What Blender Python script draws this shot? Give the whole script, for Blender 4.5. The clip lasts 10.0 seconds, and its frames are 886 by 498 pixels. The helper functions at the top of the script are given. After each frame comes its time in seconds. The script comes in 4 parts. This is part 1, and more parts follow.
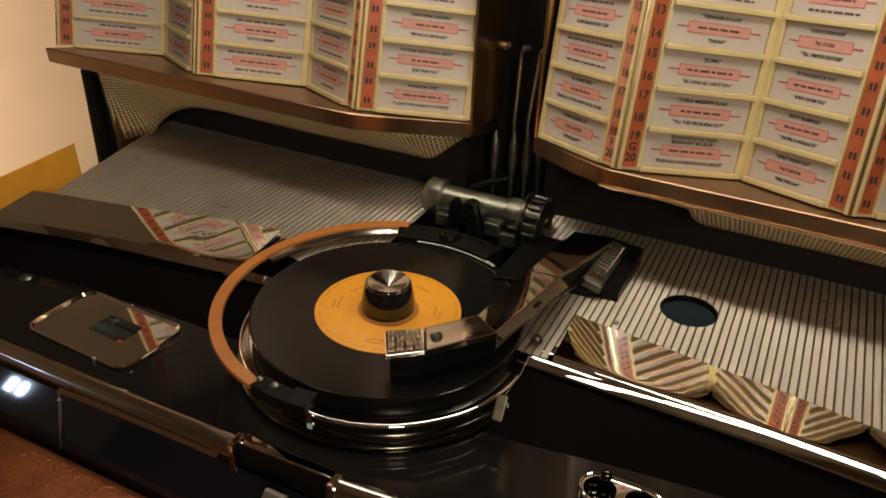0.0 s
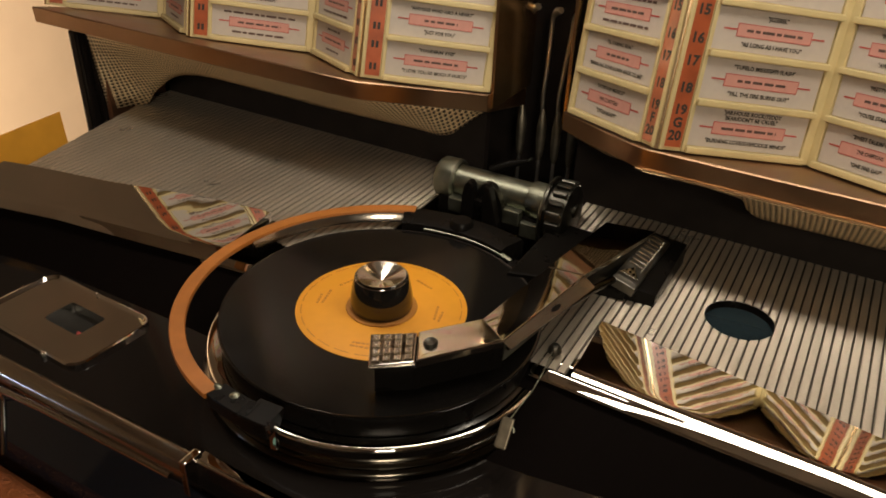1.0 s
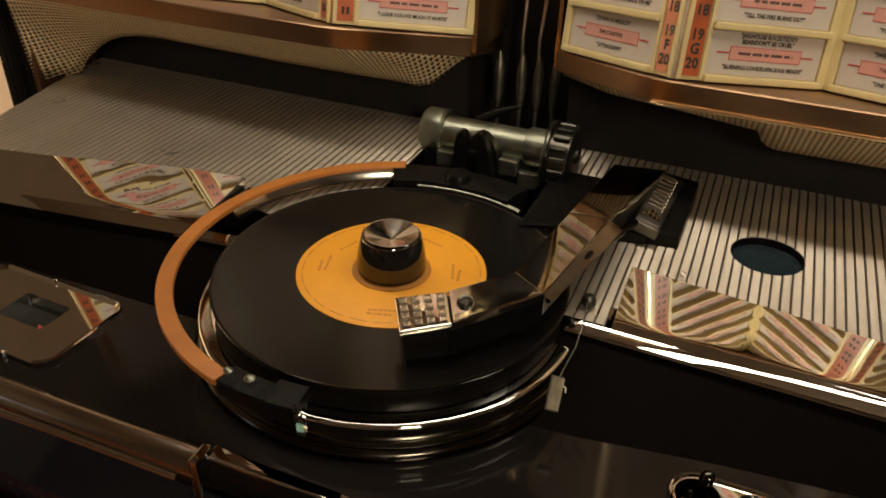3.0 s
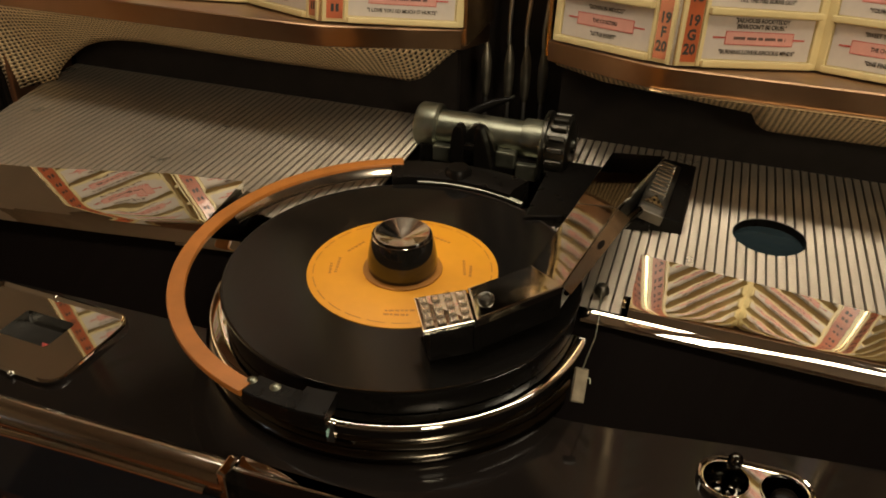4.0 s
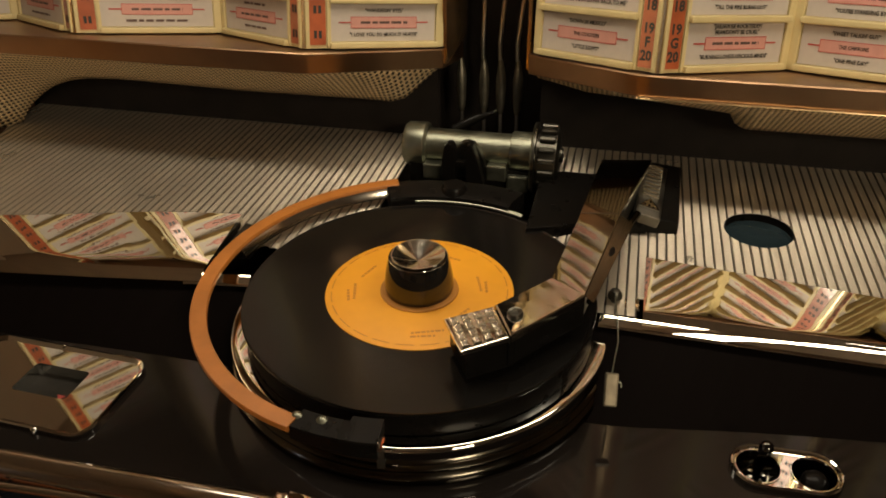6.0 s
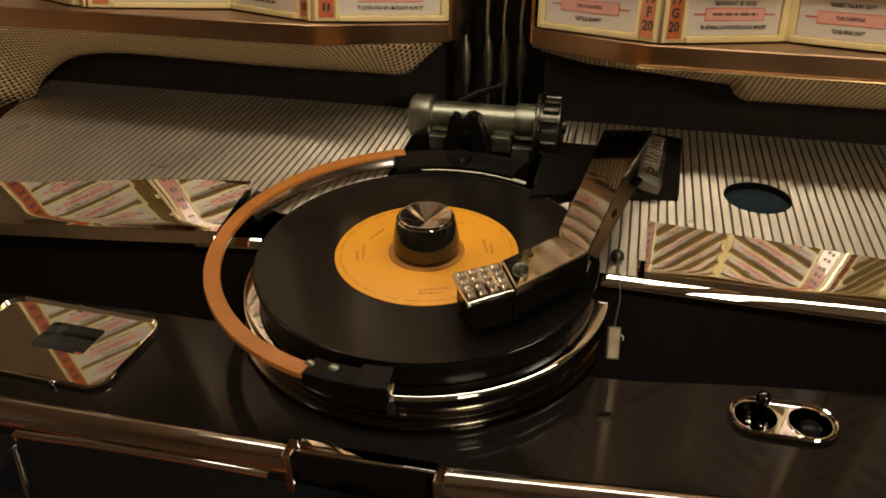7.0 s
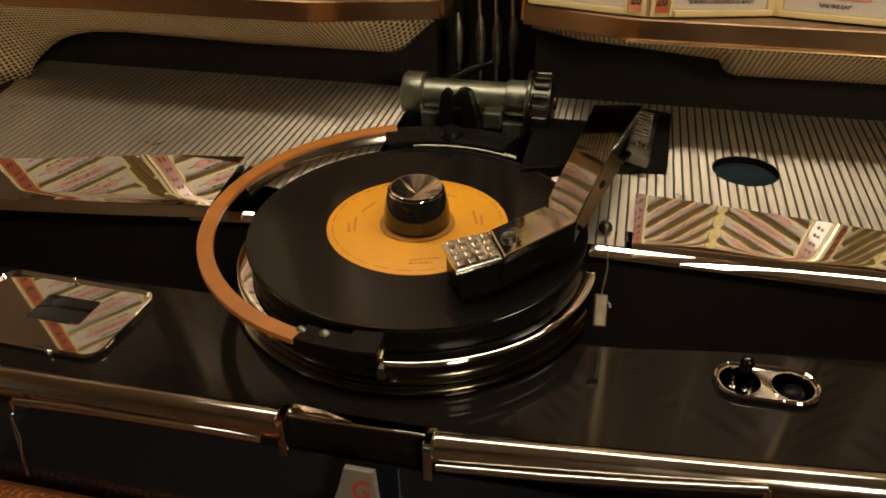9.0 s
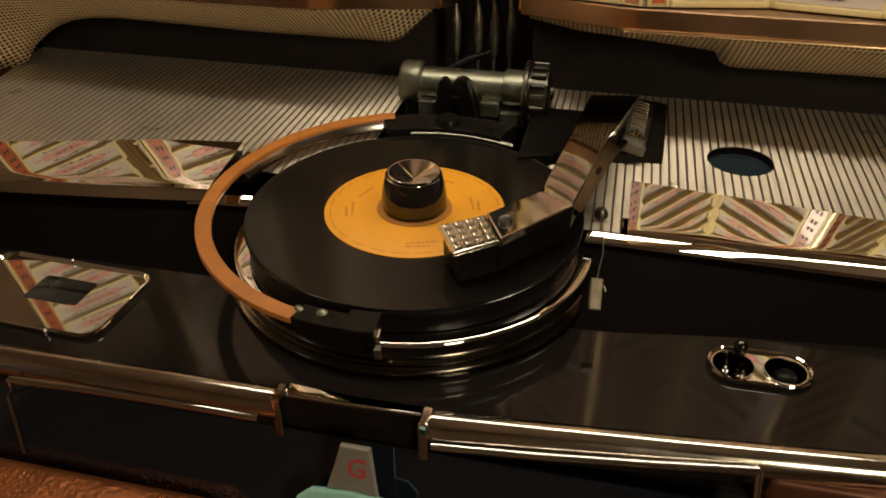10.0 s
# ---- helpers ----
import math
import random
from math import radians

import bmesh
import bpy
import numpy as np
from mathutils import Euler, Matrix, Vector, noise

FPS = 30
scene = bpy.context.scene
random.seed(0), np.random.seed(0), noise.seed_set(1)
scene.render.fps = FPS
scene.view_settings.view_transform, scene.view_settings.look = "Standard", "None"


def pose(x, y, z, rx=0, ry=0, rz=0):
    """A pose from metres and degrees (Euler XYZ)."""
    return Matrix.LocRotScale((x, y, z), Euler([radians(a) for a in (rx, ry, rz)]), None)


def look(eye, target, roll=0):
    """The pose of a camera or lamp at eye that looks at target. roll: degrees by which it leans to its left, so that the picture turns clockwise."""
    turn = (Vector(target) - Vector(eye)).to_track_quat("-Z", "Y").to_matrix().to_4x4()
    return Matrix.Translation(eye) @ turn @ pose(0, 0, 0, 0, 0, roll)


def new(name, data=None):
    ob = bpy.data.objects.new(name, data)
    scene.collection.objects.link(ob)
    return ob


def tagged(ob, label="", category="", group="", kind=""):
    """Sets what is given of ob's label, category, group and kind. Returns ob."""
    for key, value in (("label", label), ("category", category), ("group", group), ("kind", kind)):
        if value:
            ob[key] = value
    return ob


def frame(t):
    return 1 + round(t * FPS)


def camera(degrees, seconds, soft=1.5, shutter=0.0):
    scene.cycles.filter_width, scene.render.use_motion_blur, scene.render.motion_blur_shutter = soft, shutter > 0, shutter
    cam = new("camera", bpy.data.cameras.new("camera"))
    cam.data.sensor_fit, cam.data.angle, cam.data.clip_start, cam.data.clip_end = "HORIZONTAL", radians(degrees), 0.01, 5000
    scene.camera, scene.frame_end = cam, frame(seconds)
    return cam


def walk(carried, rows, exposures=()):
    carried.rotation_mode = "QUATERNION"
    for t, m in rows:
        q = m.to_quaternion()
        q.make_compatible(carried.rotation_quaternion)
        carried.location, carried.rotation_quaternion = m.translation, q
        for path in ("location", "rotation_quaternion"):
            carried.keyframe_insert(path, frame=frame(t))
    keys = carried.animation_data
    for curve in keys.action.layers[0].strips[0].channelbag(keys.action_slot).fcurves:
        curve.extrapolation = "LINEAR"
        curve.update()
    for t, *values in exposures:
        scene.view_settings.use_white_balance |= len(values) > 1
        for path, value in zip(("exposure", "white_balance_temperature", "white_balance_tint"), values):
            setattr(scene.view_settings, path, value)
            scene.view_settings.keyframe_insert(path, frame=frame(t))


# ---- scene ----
cam = camera(58.48, 10.0, soft=1.8)
# seconds, x, y, z in metres, rx, ry, rz in degrees
ROWS = [
    (0.00, 0.2007, -0.3525, 0.2749, 60.24, -2.03, 26.27),
    (0.50, 0.1953, -0.3211, 0.2566, 59.90, -1.80, 27.66),
    (1.00, 0.1905, -0.2857, 0.2400, 59.25, -1.92, 29.66),
    (1.50, 0.1956, -0.2679, 0.2295, 59.08, -2.07, 31.16),
    (2.00, 0.1764, -0.2671, 0.2218, 59.30, -1.37, 29.22),
    (2.50, 0.1568, -0.2711, 0.2120, 58.75, -0.52, 25.65),
    (2.70, 0.1488, -0.2755, 0.2087, 58.22, -0.96, 24.29),
    (3.80, 0.1209, -0.2870, 0.2088, 57.53, -0.83, 19.95),
    (4.00, 0.1174, -0.2861, 0.2108, 57.10, -0.52, 19.15),
    (4.50, 0.1092, -0.2822, 0.2148, 56.10, 0.13, 17.18),
    (5.00, 0.0976, -0.2805, 0.2204, 56.19, 0.64, 15.33),
    (5.20, 0.0926, -0.2813, 0.2224, 56.23, 0.84, 14.65),
    (6.50, 0.0835, -0.3103, 0.2159, 58.01, 0.74, 12.80),
    (7.00, 0.0848, -0.3163, 0.2107, 57.33, 0.78, 13.10),
    (7.50, 0.0863, -0.3194, 0.2087, 57.11, 0.84, 13.00),
    (8.00, 0.0885, -0.3236, 0.2077, 56.95, 1.03, 13.07),
    (8.50, 0.0902, -0.3242, 0.2070, 56.67, 1.02, 13.07),
    (9.00, 0.0908, -0.3241, 0.2061, 56.55, 0.92, 12.92),
    (9.50, 0.0908, -0.3264, 0.2043, 56.64, 0.66, 12.82),
    (10.00, 0.0910, -0.3305, 0.2008, 56.60, 0.24, 12.88),
]
walk(cam, [(t, pose(x, y, z, rx, ry, rz)) for t, x, y, z, rx, ry, rz in ROWS],
     exposures=[(0.0, 0.10, 6200, 13), (2.5, 0.14, 6300, 12), (4.0, 0.20, 6600, 10), (10.0, 0.20, 6700, 10)])

# ---- light ----
world = bpy.data.worlds.new("world")
scene.world = world
world.use_nodes = True
world.node_tree.nodes["Background"].inputs[0].default_value = (1.0, 0.80, 0.58, 1)
world.node_tree.nodes["Background"].inputs[1].default_value = 0.050
scene.view_settings.exposure = 0.0


def lamp(name, m, watts, color, sx, sy, spread=180):
    d = bpy.data.lights.new(name, "AREA")
    d.shape, d.size, d.size_y, d.energy, d.color = "RECTANGLE", sx, sy, watts, color
    d.spread = radians(spread)
    ob = new(name, d)
    ob.matrix_world = m
    return ob


WARM = (1.0, 0.88, 0.69)
lamp("cabinet_tube", look((0.05, 0.072, 0.38), (0.05, 0.085, 0.0)), 1.42, WARM, 0.60, 0.075)
# unseen warm fill, added to brighten the valance and lining under the shelf
lamp("added_fill_lamp", look((0.95, -1.35, 0.78), (-0.1, 0.1, 0.0)), 9.0, (1.0, 0.84, 0.60), 0.3, 0.3)
lamp("side_wall_lamp", look((-0.72, -0.25, 0.30), (-1.47, 0.21, -0.25)), 15.0, (1.0, 0.75, 0.48), 0.2, 0.2, 100)
for shift in (-0.019, 0.019):
    lamp("window_light", look((-1.319 + shift, -1.218, 0.252), (-0.194, -0.12, -0.06)), 0.10, (0.62, 0.78, 1.0), 0.015, 0.034)


# ---- materials ----
def mat(name, color, rough=0.5, metal=0.0, coat=0.0, noise_scale=0.0, vary=0.0, bump=0.0, bump_scale=300.0, rough_vary=0.0, spec=0.5, random_vary=0.0):
    m = bpy.data.materials.new(name)
    m.use_nodes = True
    nt = m.node_tree
    b = nt.nodes["Principled BSDF"]
    b.inputs["Base Color"].default_value = (*color, 1)
    b.inputs["Roughness"].default_value = rough
    b.inputs["Metallic"].default_value = metal
    b.inputs["Coat Weight"].default_value = coat
    b.inputs["Coat Roughness"].default_value = 0.04
    b.inputs["Specular IOR Level"].default_value = spec
    tc = nt.nodes.new("ShaderNodeTexCoord")
    if vary or rough_vary:
        n = nt.nodes.new("ShaderNodeTexNoise")
        n.inputs["Scale"].default_value, n.inputs["Detail"].default_value = noise_scale, 6
        nt.links.new(tc.outputs["Object"], n.inputs["Vector"])
        if vary:
            r = nt.nodes.new("ShaderNodeValToRGB")
            r.color_ramp.elements[0].position, r.color_ramp.elements[1].position = 0.3, 0.7
            r.color_ramp.elements[0].color = (*[c * (1 - vary) for c in color], 1)
            r.color_ramp.elements[1].color = (*[min(1, c * (1 + vary)) for c in color], 1)
            nt.links.new(n.outputs["Fac"], r.inputs["Fac"])
            nt.links.new(r.outputs["Color"], b.inputs["Base Color"])
        if rough_vary:
            q = nt.nodes.new("ShaderNodeMapRange")
            q.inputs["From Min"].default_value, q.inputs["From Max"].default_value = 0.3, 0.7
            q.inputs["To Min"].default_value, q.inputs["To Max"].default_value = max(0.01, rough - rough_vary), rough + rough_vary
            nt.links.new(n.outputs["Fac"], q.inputs["Value"])
            nt.links.new(q.outputs["Result"], b.inputs["Roughness"])
    if bump:
        n2 = nt.nodes.new("ShaderNodeTexNoise")
        n2.inputs["Scale"].default_value, n2.inputs["Detail"].default_value = bump_scale, 4
        nt.links.new(tc.outputs["Object"], n2.inputs["Vector"])
        bp = nt.nodes.new("ShaderNodeBump")
        bp.inputs["Strength"].default_value, bp.inputs["Distance"].default_value = bump, 0.001
        nt.links.new(n2.outputs["Fac"], bp.inputs["Height"])
        nt.links.new(bp.outputs["Normal"], b.inputs["Normal"])
    return m


CHROME = mat("chrome", (0.76, 0.75, 0.71), 0.03, 1.0, noise_scale=60, rough_vary=0.015)
CHROME_WAVY = mat("pressed_chrome", (0.78, 0.76, 0.71), 0.02, 1.0, noise_scale=60, rough_vary=0.01, bump=0.035, bump_scale=40)
RAIL_CHROME = mat("rail_chrome", (0.57, 0.52, 0.45), 0.15, 1.0, noise_scale=60, rough_vary=0.04)
ARM_CHROME = mat("arm_chrome", (0.62, 0.59, 0.53), 0.06, 1.0, noise_scale=60, rough_vary=0.03, bump=0.09, bump_scale=60)
HEAD_CHROME = mat("worn_chrome", (0.70, 0.67, 0.60), 0.09, 1.0, noise_scale=120, rough_vary=0.06, bump=0.08, bump_scale=90)
PAD = mat("bright_cast", (0.82, 0.78, 0.70), 0.20, 1.0, noise_scale=200, rough_vary=0.05)
BLACK_CHROME = mat("black_chrome", (0.09, 0.085, 0.075), 0.08, 1.0, noise_scale=60, rough_vary=0.03)
STEEL = mat("cast_metal", (0.235, 0.24, 0.185), 0.40, 1.0, noise_scale=90, vary=0.25, rough_vary=0.08, bump=0.1, bump_scale=900)
DARK_STEEL = mat("dark_metal", (0.10, 0.095, 0.08), 0.35, 1.0, noise_scale=90, vary=0.25, rough_vary=0.08)
ALU = mat("satin_aluminium", (0.68, 0.60, 0.48), 0.32, 0.72, noise_scale=22, vary=0.07, rough_vary=0.06)


def corrugate(m, period, strength, height):
    nt = m.node_tree
    tc = nt.nodes.new("ShaderNodeTexCoord")
    sep = nt.nodes.new("ShaderNodeSeparateXYZ")
    nt.links.new(tc.outputs["Object"], sep.inputs[0])
    mul = nt.nodes.new("ShaderNodeMath")
    mul.operation = "MULTIPLY"
    mul.inputs[1].default_value = 2 * math.pi / period
    nt.links.new(sep.outputs["Y"], mul.inputs[0])
    wave = nt.nodes.new("ShaderNodeMath")
    wave.operation = "SINE"
    nt.links.new(mul.outputs[0], wave.inputs[0])
    bp = nt.nodes.new("ShaderNodeBump")
    bp.inputs["Strength"].default_value, bp.inputs["Distance"].default_value = strength, height
    nt.links.new(wave.outputs[0], bp.inputs["Height"])
    nt.links.new(bp.outputs["Normal"], nt.nodes["Principled BSDF"].inputs["Normal"])


corrugate(ALU, 0.0013, 1.0, 0.00017)
ROD = mat("rod_metal", (0.85, 0.82, 0.75), 0.32, 1.0, noise_scale=60, rough_vary=0.05)
SLEEVE = mat("dull_sleeve", (0.50, 0.46, 0.36), 0.42, 1.0, noise_scale=120, vary=0.2, rough_vary=0.06)
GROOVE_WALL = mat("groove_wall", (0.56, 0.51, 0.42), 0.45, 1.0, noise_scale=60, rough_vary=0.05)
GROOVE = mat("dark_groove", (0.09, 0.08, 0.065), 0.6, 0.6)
BLACK = mat("black_lacquer", (0.010, 0.008, 0.007), 0.09, 0.0, spec=0.26, noise_scale=30, rough_vary=0.03)
BLACK_MATT = mat("black_paint", (0.012, 0.009, 0.0075), 0.6, spec=0.2, noise_scale=60, vary=0.3)
BLACK_PLASTIC = mat("black_plastic", (0.0055, 0.0047, 0.004), 0.32, spec=0.12, noise_scale=120, rough_vary=0.08, bump=0.05, bump_scale=1200)
VINYL = mat("vinyl", (0.007, 0.0062, 0.0055), 0.16, spec=0.34, noise_scale=40, rough_vary=0.03)
VINYL.node_tree.nodes["Principled BSDF"].inputs["Anisotropic"].default_value = 0.8
groove_way = VINYL.node_tree.nodes.new("ShaderNodeTangent")
groove_way.direction_type, groove_way.axis = "RADIAL", "Z"
VINYL.node_tree.links.new(groove_way.outputs[0], VINYL.node_tree.nodes["Principled BSDF"].inputs["Tangent"])
LABEL = mat("orange_paper", (0.78, 0.335, 0.014), 0.55, noise_scale=120, vary=0.03)
PRINT = mat("label_print", (0.50, 0.19, 0.02), 0.6)
ORANGE = mat("orange_plastic", (0.42, 0.148, 0.026), 0.42, noise_scale=90, vary=0.12, bump=0.08, bump_scale=700)
HEADER = mat("bronzed_sheet", (0.19, 0.125, 0.085), 0.38, 1.0, noise_scale=25, vary=0.15, rough_vary=0.06)
LINING = mat("brushed_copper", (0.36, 0.19, 0.11), 0.45, 0.9, noise_scale=25, vary=0.15, rough_vary=0.08)
COPPER = mat("copper_sheet", (0.36, 0.225, 0.135), 0.36, 1.0, noise_scale=25, vary=0.18, rough_vary=0.08)
GOLD = mat("gold_edge", (0.72, 0.52, 0.30), 0.25, 1.0, noise_scale=40, vary=0.1)
CREAM = mat("cream_plastic", (0.56, 0.455, 0.225), 0.45, noise_scale=80, vary=0.06)
PAPER = mat("card_paper", (0.48, 0.425, 0.37), 0.7, noise_scale=150, vary=0.04)
PINK = mat("pink_print", (0.55, 0.27, 0.22), 0.7, noise_scale=150, vary=0.05)
RED = mat("red_print", (0.42, 0.06, 0.05), 0.7)
BARS = mat("brown_print", (0.10, 0.06, 0.05), 0.7)
INK = mat("black_print", (0.03, 0.025, 0.02), 0.7)
INDEX = mat("index_strip", (0.36, 0.085, 0.03), 0.30, coat=0.6, noise_scale=70, vary=0.3)
# darker copy of the plaster: the room's dimness is put into the base colour
WALL_SHADE_TINT = mat("shade_tinted_plaster", (0.34, 0.28, 0.22), 0.8, noise_scale=6, vary=0.08, bump=0.1, bump_scale=200)
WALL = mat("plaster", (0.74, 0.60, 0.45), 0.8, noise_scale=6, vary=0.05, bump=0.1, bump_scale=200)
CARD_Y = mat("yellow_card", (0.80, 0.37, 0.03), 0.6, noise_scale=30, vary=0.12)
HAMMER = mat("hammered_copper", (0.32, 0.105, 0.035), 0.33, 0.75, noise_scale=60, vary=0.25, bump=1.0, bump_scale=420)
TURQ = mat("turquoise_plastic", (0.30, 0.58, 0.50), 0.4, noise_scale=60, vary=0.08)
KEY = mat("key_plastic", (0.21, 0.19, 0.16), 0.4, noise_scale=90, vary=0.06)
FLOOR = mat("carpet", (0.10, 0.06, 0.04), 0.9, noise_scale=40, vary=0.3)


def mesh_material():
    """Perforated sheet: dark holes on a square grid of 2 mm."""
    m = mat("perforated_sheet", (0.55, 0.42, 0.26), 0.45, 0.35)
    nt = m.node_tree
    b = nt.nodes["Principled BSDF"]
    tc = nt.nodes.new("ShaderNodeTexCoord")
    sep = nt.nodes.new("ShaderNodeSeparateXYZ")
    nt.links.new(tc.outputs["UV"], sep.inputs[0])
    waves = []
    for axis in ("X", "Y"):
        mul = nt.nodes.new("ShaderNodeMath")
        mul.operation = "MULTIPLY"
        mul.inputs[1].default_value = 2 * math.pi / 0.0029
        nt.links.new(sep.outputs[axis], mul.inputs[0])
        s = nt.nodes.new("ShaderNodeMath")
        s.operation = "SINE"
        nt.links.new(mul.outputs[0], s.inputs[0])
        waves.append(s)
    add = nt.nodes.new("ShaderNodeMath")
    nt.links.new(waves[0].outputs[0], add.inputs[0])
    nt.links.new(waves[1].outputs[0], add.inputs[1])
    r = nt.nodes.new("ShaderNodeMapRange")
    r.inputs["From Min"].default_value, r.inputs["From Max"].default_value = 0.2, 0.7
    nt.links.new(add.outputs[0], r.inputs["Value"])
    mix = nt.nodes.new("ShaderNodeMix")
    mix.data_type = "RGBA"
    mix.inputs["A"].default_value = (0.78, 0.60, 0.36, 1)
    mix.inputs["B"].default_value = (0.05, 0.035, 0.02, 1)
    nt.links.new(r.outputs["Result"], mix.inputs["Factor"])
    nt.links.new(mix.outputs["Result"], b.inputs["Base Color"])
    bp = nt.nodes.new("ShaderNodeBump")
    bp.invert = True
    bp.inputs["Strength"].default_value, bp.inputs["Distance"].default_value = 0.6, 0.0005
    nt.links.new(add.outputs[0], bp.inputs["Height"])
    nt.links.new(bp.outputs["Normal"], b.inputs["Normal"])
    return m


PERF = mesh_material()


# ---- builders ----
def part(name, bm, material, parent=None, label="", smooth=0.0, uv=None):
    me = bpy.data.meshes.new(name)
    bmesh.ops.recalc_face_normals(bm, faces=bm.faces)
    if smooth:
        for f in bm.faces:
            f.smooth = True
        for e in bm.edges:
            if len(e.link_faces) == 2 and e.calc_face_angle(0) > radians(smooth):
                e.smooth = False
    bm.to_mesh(me)
    bm.free()
    for m in material if isinstance(material, (list, tuple)) else [material]:
        me.materials.append(m)
    ob = new(name, me)
    if parent:
        ob.parent = parent
    if label:
        ob["label"] = label
    return ob


def thing(name, label, category, group="", kind=""):
    e = new(name)
    e.empty_display_size = 0.01
    return tagged(e, label, category, group, kind)


def box(x0, x1, y0, y1, z0, z1, bevel=0.0, seg=2, m=None, bm=None):
    bm = bm or bmesh.new()
    r = bmesh.ops.create_cube(bm, size=1)
    t = Matrix.Translation(((x0 + x1) / 2, (y0 + y1) / 2, (z0 + z1) / 2)) @ Matrix.Diagonal((abs(x1 - x0), abs(y1 - y0), abs(z1 - z0), 1))
    bmesh.ops.transform(bm, matrix=(m or Matrix()) @ t, verts=r["verts"])
    if bevel:
        es = list({e for v in r["verts"] for e in v.link_edges})
        bmesh.ops.bevel(bm, geom=es, offset=bevel, segments=seg, affect="EDGES", profile=0.6)
    return bm


def prism(points, z0, z1, bevel=0.0, m=None, bm=None, seg=2, caps=True):
    """An upright prism over the outline points (x, y)."""
    bm = bm or bmesh.new()
    a = [bm.verts.new((x, y, z0)) for x, y in points]
    b = [bm.verts.new((x, y, z1)) for x, y in points]
    n = len(points)
    fs = [bm.faces.new((a[i], a[(i + 1) % n], b[(i + 1) % n], b[i])) for i in range(n)]
    top = bm.faces.new(b)
    bot = bm.faces.new(a[::-1])
    if bevel:
        bmesh.ops.bevel(bm, geom=list(top.edges), offset=bevel, segments=seg, affect="EDGES", profile=0.6)
    if m:
        bmesh.ops.transform(bm, matrix=m, verts=bm.verts)
    return bm


def lathe(profile, steps=96, a0=0.0, a1=360.0, m=None, bm=None):
    """Turn (r, z) pairs about z."""
    bm = bm or bmesh.new()
    full = abs(a1 - a0) >= 359.9
    cols = []
    n = steps if full else steps + 1
    for i in range(n):
        a = radians(a0 + (a1 - a0) * i / steps)
        cols.append([bm.verts.new((r * math.cos(a), r * math.sin(a), z)) for r, z in profile])
    for i in range(steps):
        p, q = cols[i], cols[(i + 1) % n]
        for k in range(len(profile) - 1):
            bm.faces.new((p[k], q[k], q[k + 1], p[k + 1]))
    if not full:
        closed = profile[0] == profile[-1]
        for c in (cols[0], cols[-1]) if len(profile) > 3 else ():
            try:
                bm.faces.new(c[:-1] if closed else c)
            except ValueError:
                pass
    bmesh.ops.remove_doubles(bm, verts=bm.verts, dist=1e-6)
    if m:
        bmesh.ops.transform(bm, matrix=m, verts=bm.verts)
    return bm


def tube(path, radius, sides=12, bm=None):
    """A round bar along a path of points; radius is one number or one for each point."""
    bm = bm or bmesh.new()
    pts = [Vector(p) for p in path]
    rad = radius if isinstance(radius, (list, tuple)) else [radius] * len(pts)
    rings = []
    side = None
    for i, p in enumerate(pts):
        d = (pts[min(i + 1, len(pts) - 1)] - pts[max(i - 1, 0)]).normalized()
        if side is None:
            side = d.orthogonal().normalized()
        side = (side - d * side.dot(d)).normalized()
        up = d.cross(side)
        rings.append([bm.verts.new(p + rad[i] * (math.cos(2 * math.pi * k / sides) * side + math.sin(2 * math.pi * k / sides) * up)) for k in range(sides)])
    for a, b in zip(rings, rings[1:]):
        for k in range(sides):
            bm.faces.new((a[k], a[(k + 1) % sides], b[(k + 1) % sides], b[k]))
    bm.faces.new(rings[0])
    bm.faces.new(rings[-1])
    return bm


def sweep(section, path_points, bm=None, cap=True):
    """Sweep a closed section of (offset across, height) pairs along a path in plan: across is to the path's left."""
    bm = bm or bmesh.new()
    pts = [Vector(p) for p in path_points]
    rings = []
    for i, p in enumerate(pts):
        d = pts[min(i + 1, len(pts) - 1)] - pts[max(i - 1, 0)]
        d.z = 0
        d.normalize()
        left = Vector((-d.y, d.x, 0))
        rings.append([bm.verts.new(p + left * o + Vector((0, 0, h))) for o, h in section])
    n = len(section)
    for a, b in zip(rings, rings[1:]):
        for k in range(n):
            bm.faces.new((a[k], a[(k + 1) % n], b[(k + 1) % n], b[k]))
    if cap:
        bm.faces.new(rings[0])
        bm.faces.new(rings[-1])
    return bm


def text_mesh(body, size, m, align="CENTER", squeeze=1.0, bold=0.0):
    """Letters as a bmesh, set in the plane that m gives."""
    cu = bpy.data.curves.new("text", "FONT")
    cu.body, cu.size, cu.align_x, cu.align_y = body, size, align, "CENTER"
    cu.offset = bold
    cu.resolution_u = 2
    ob = bpy.data.objects.new("text", cu)
    scene.collection.objects.link(ob)
    me = bpy.data.meshes.new_from_object(ob)
    bm = bmesh.new()
    bm.from_mesh(me)
    bpy.data.objects.remove(ob)
    bpy.data.curves.remove(cu)
    bpy.data.meshes.remove(me)
    bmesh.ops.transform(bm, matrix=m @ Matrix.Diagonal((squeeze, 1, 1, 1)), verts=bm.verts)
    return bm


def joined(a, b):
    me = bpy.data.meshes.new("tmp")
    b.to_mesh(me)
    b.free()
    a.from_mesh(me)
    bpy.data.meshes.remove(me)
    return a


def line(x, table):
    """Straight steps between the (x, value) pairs of a table."""
    for (xa, va), (xb, vb) in zip(table, table[1:]):
        if x <= xb:
            return va + (vb - va) * (x - xa) / (xb - xa)
    return table[-1][1]


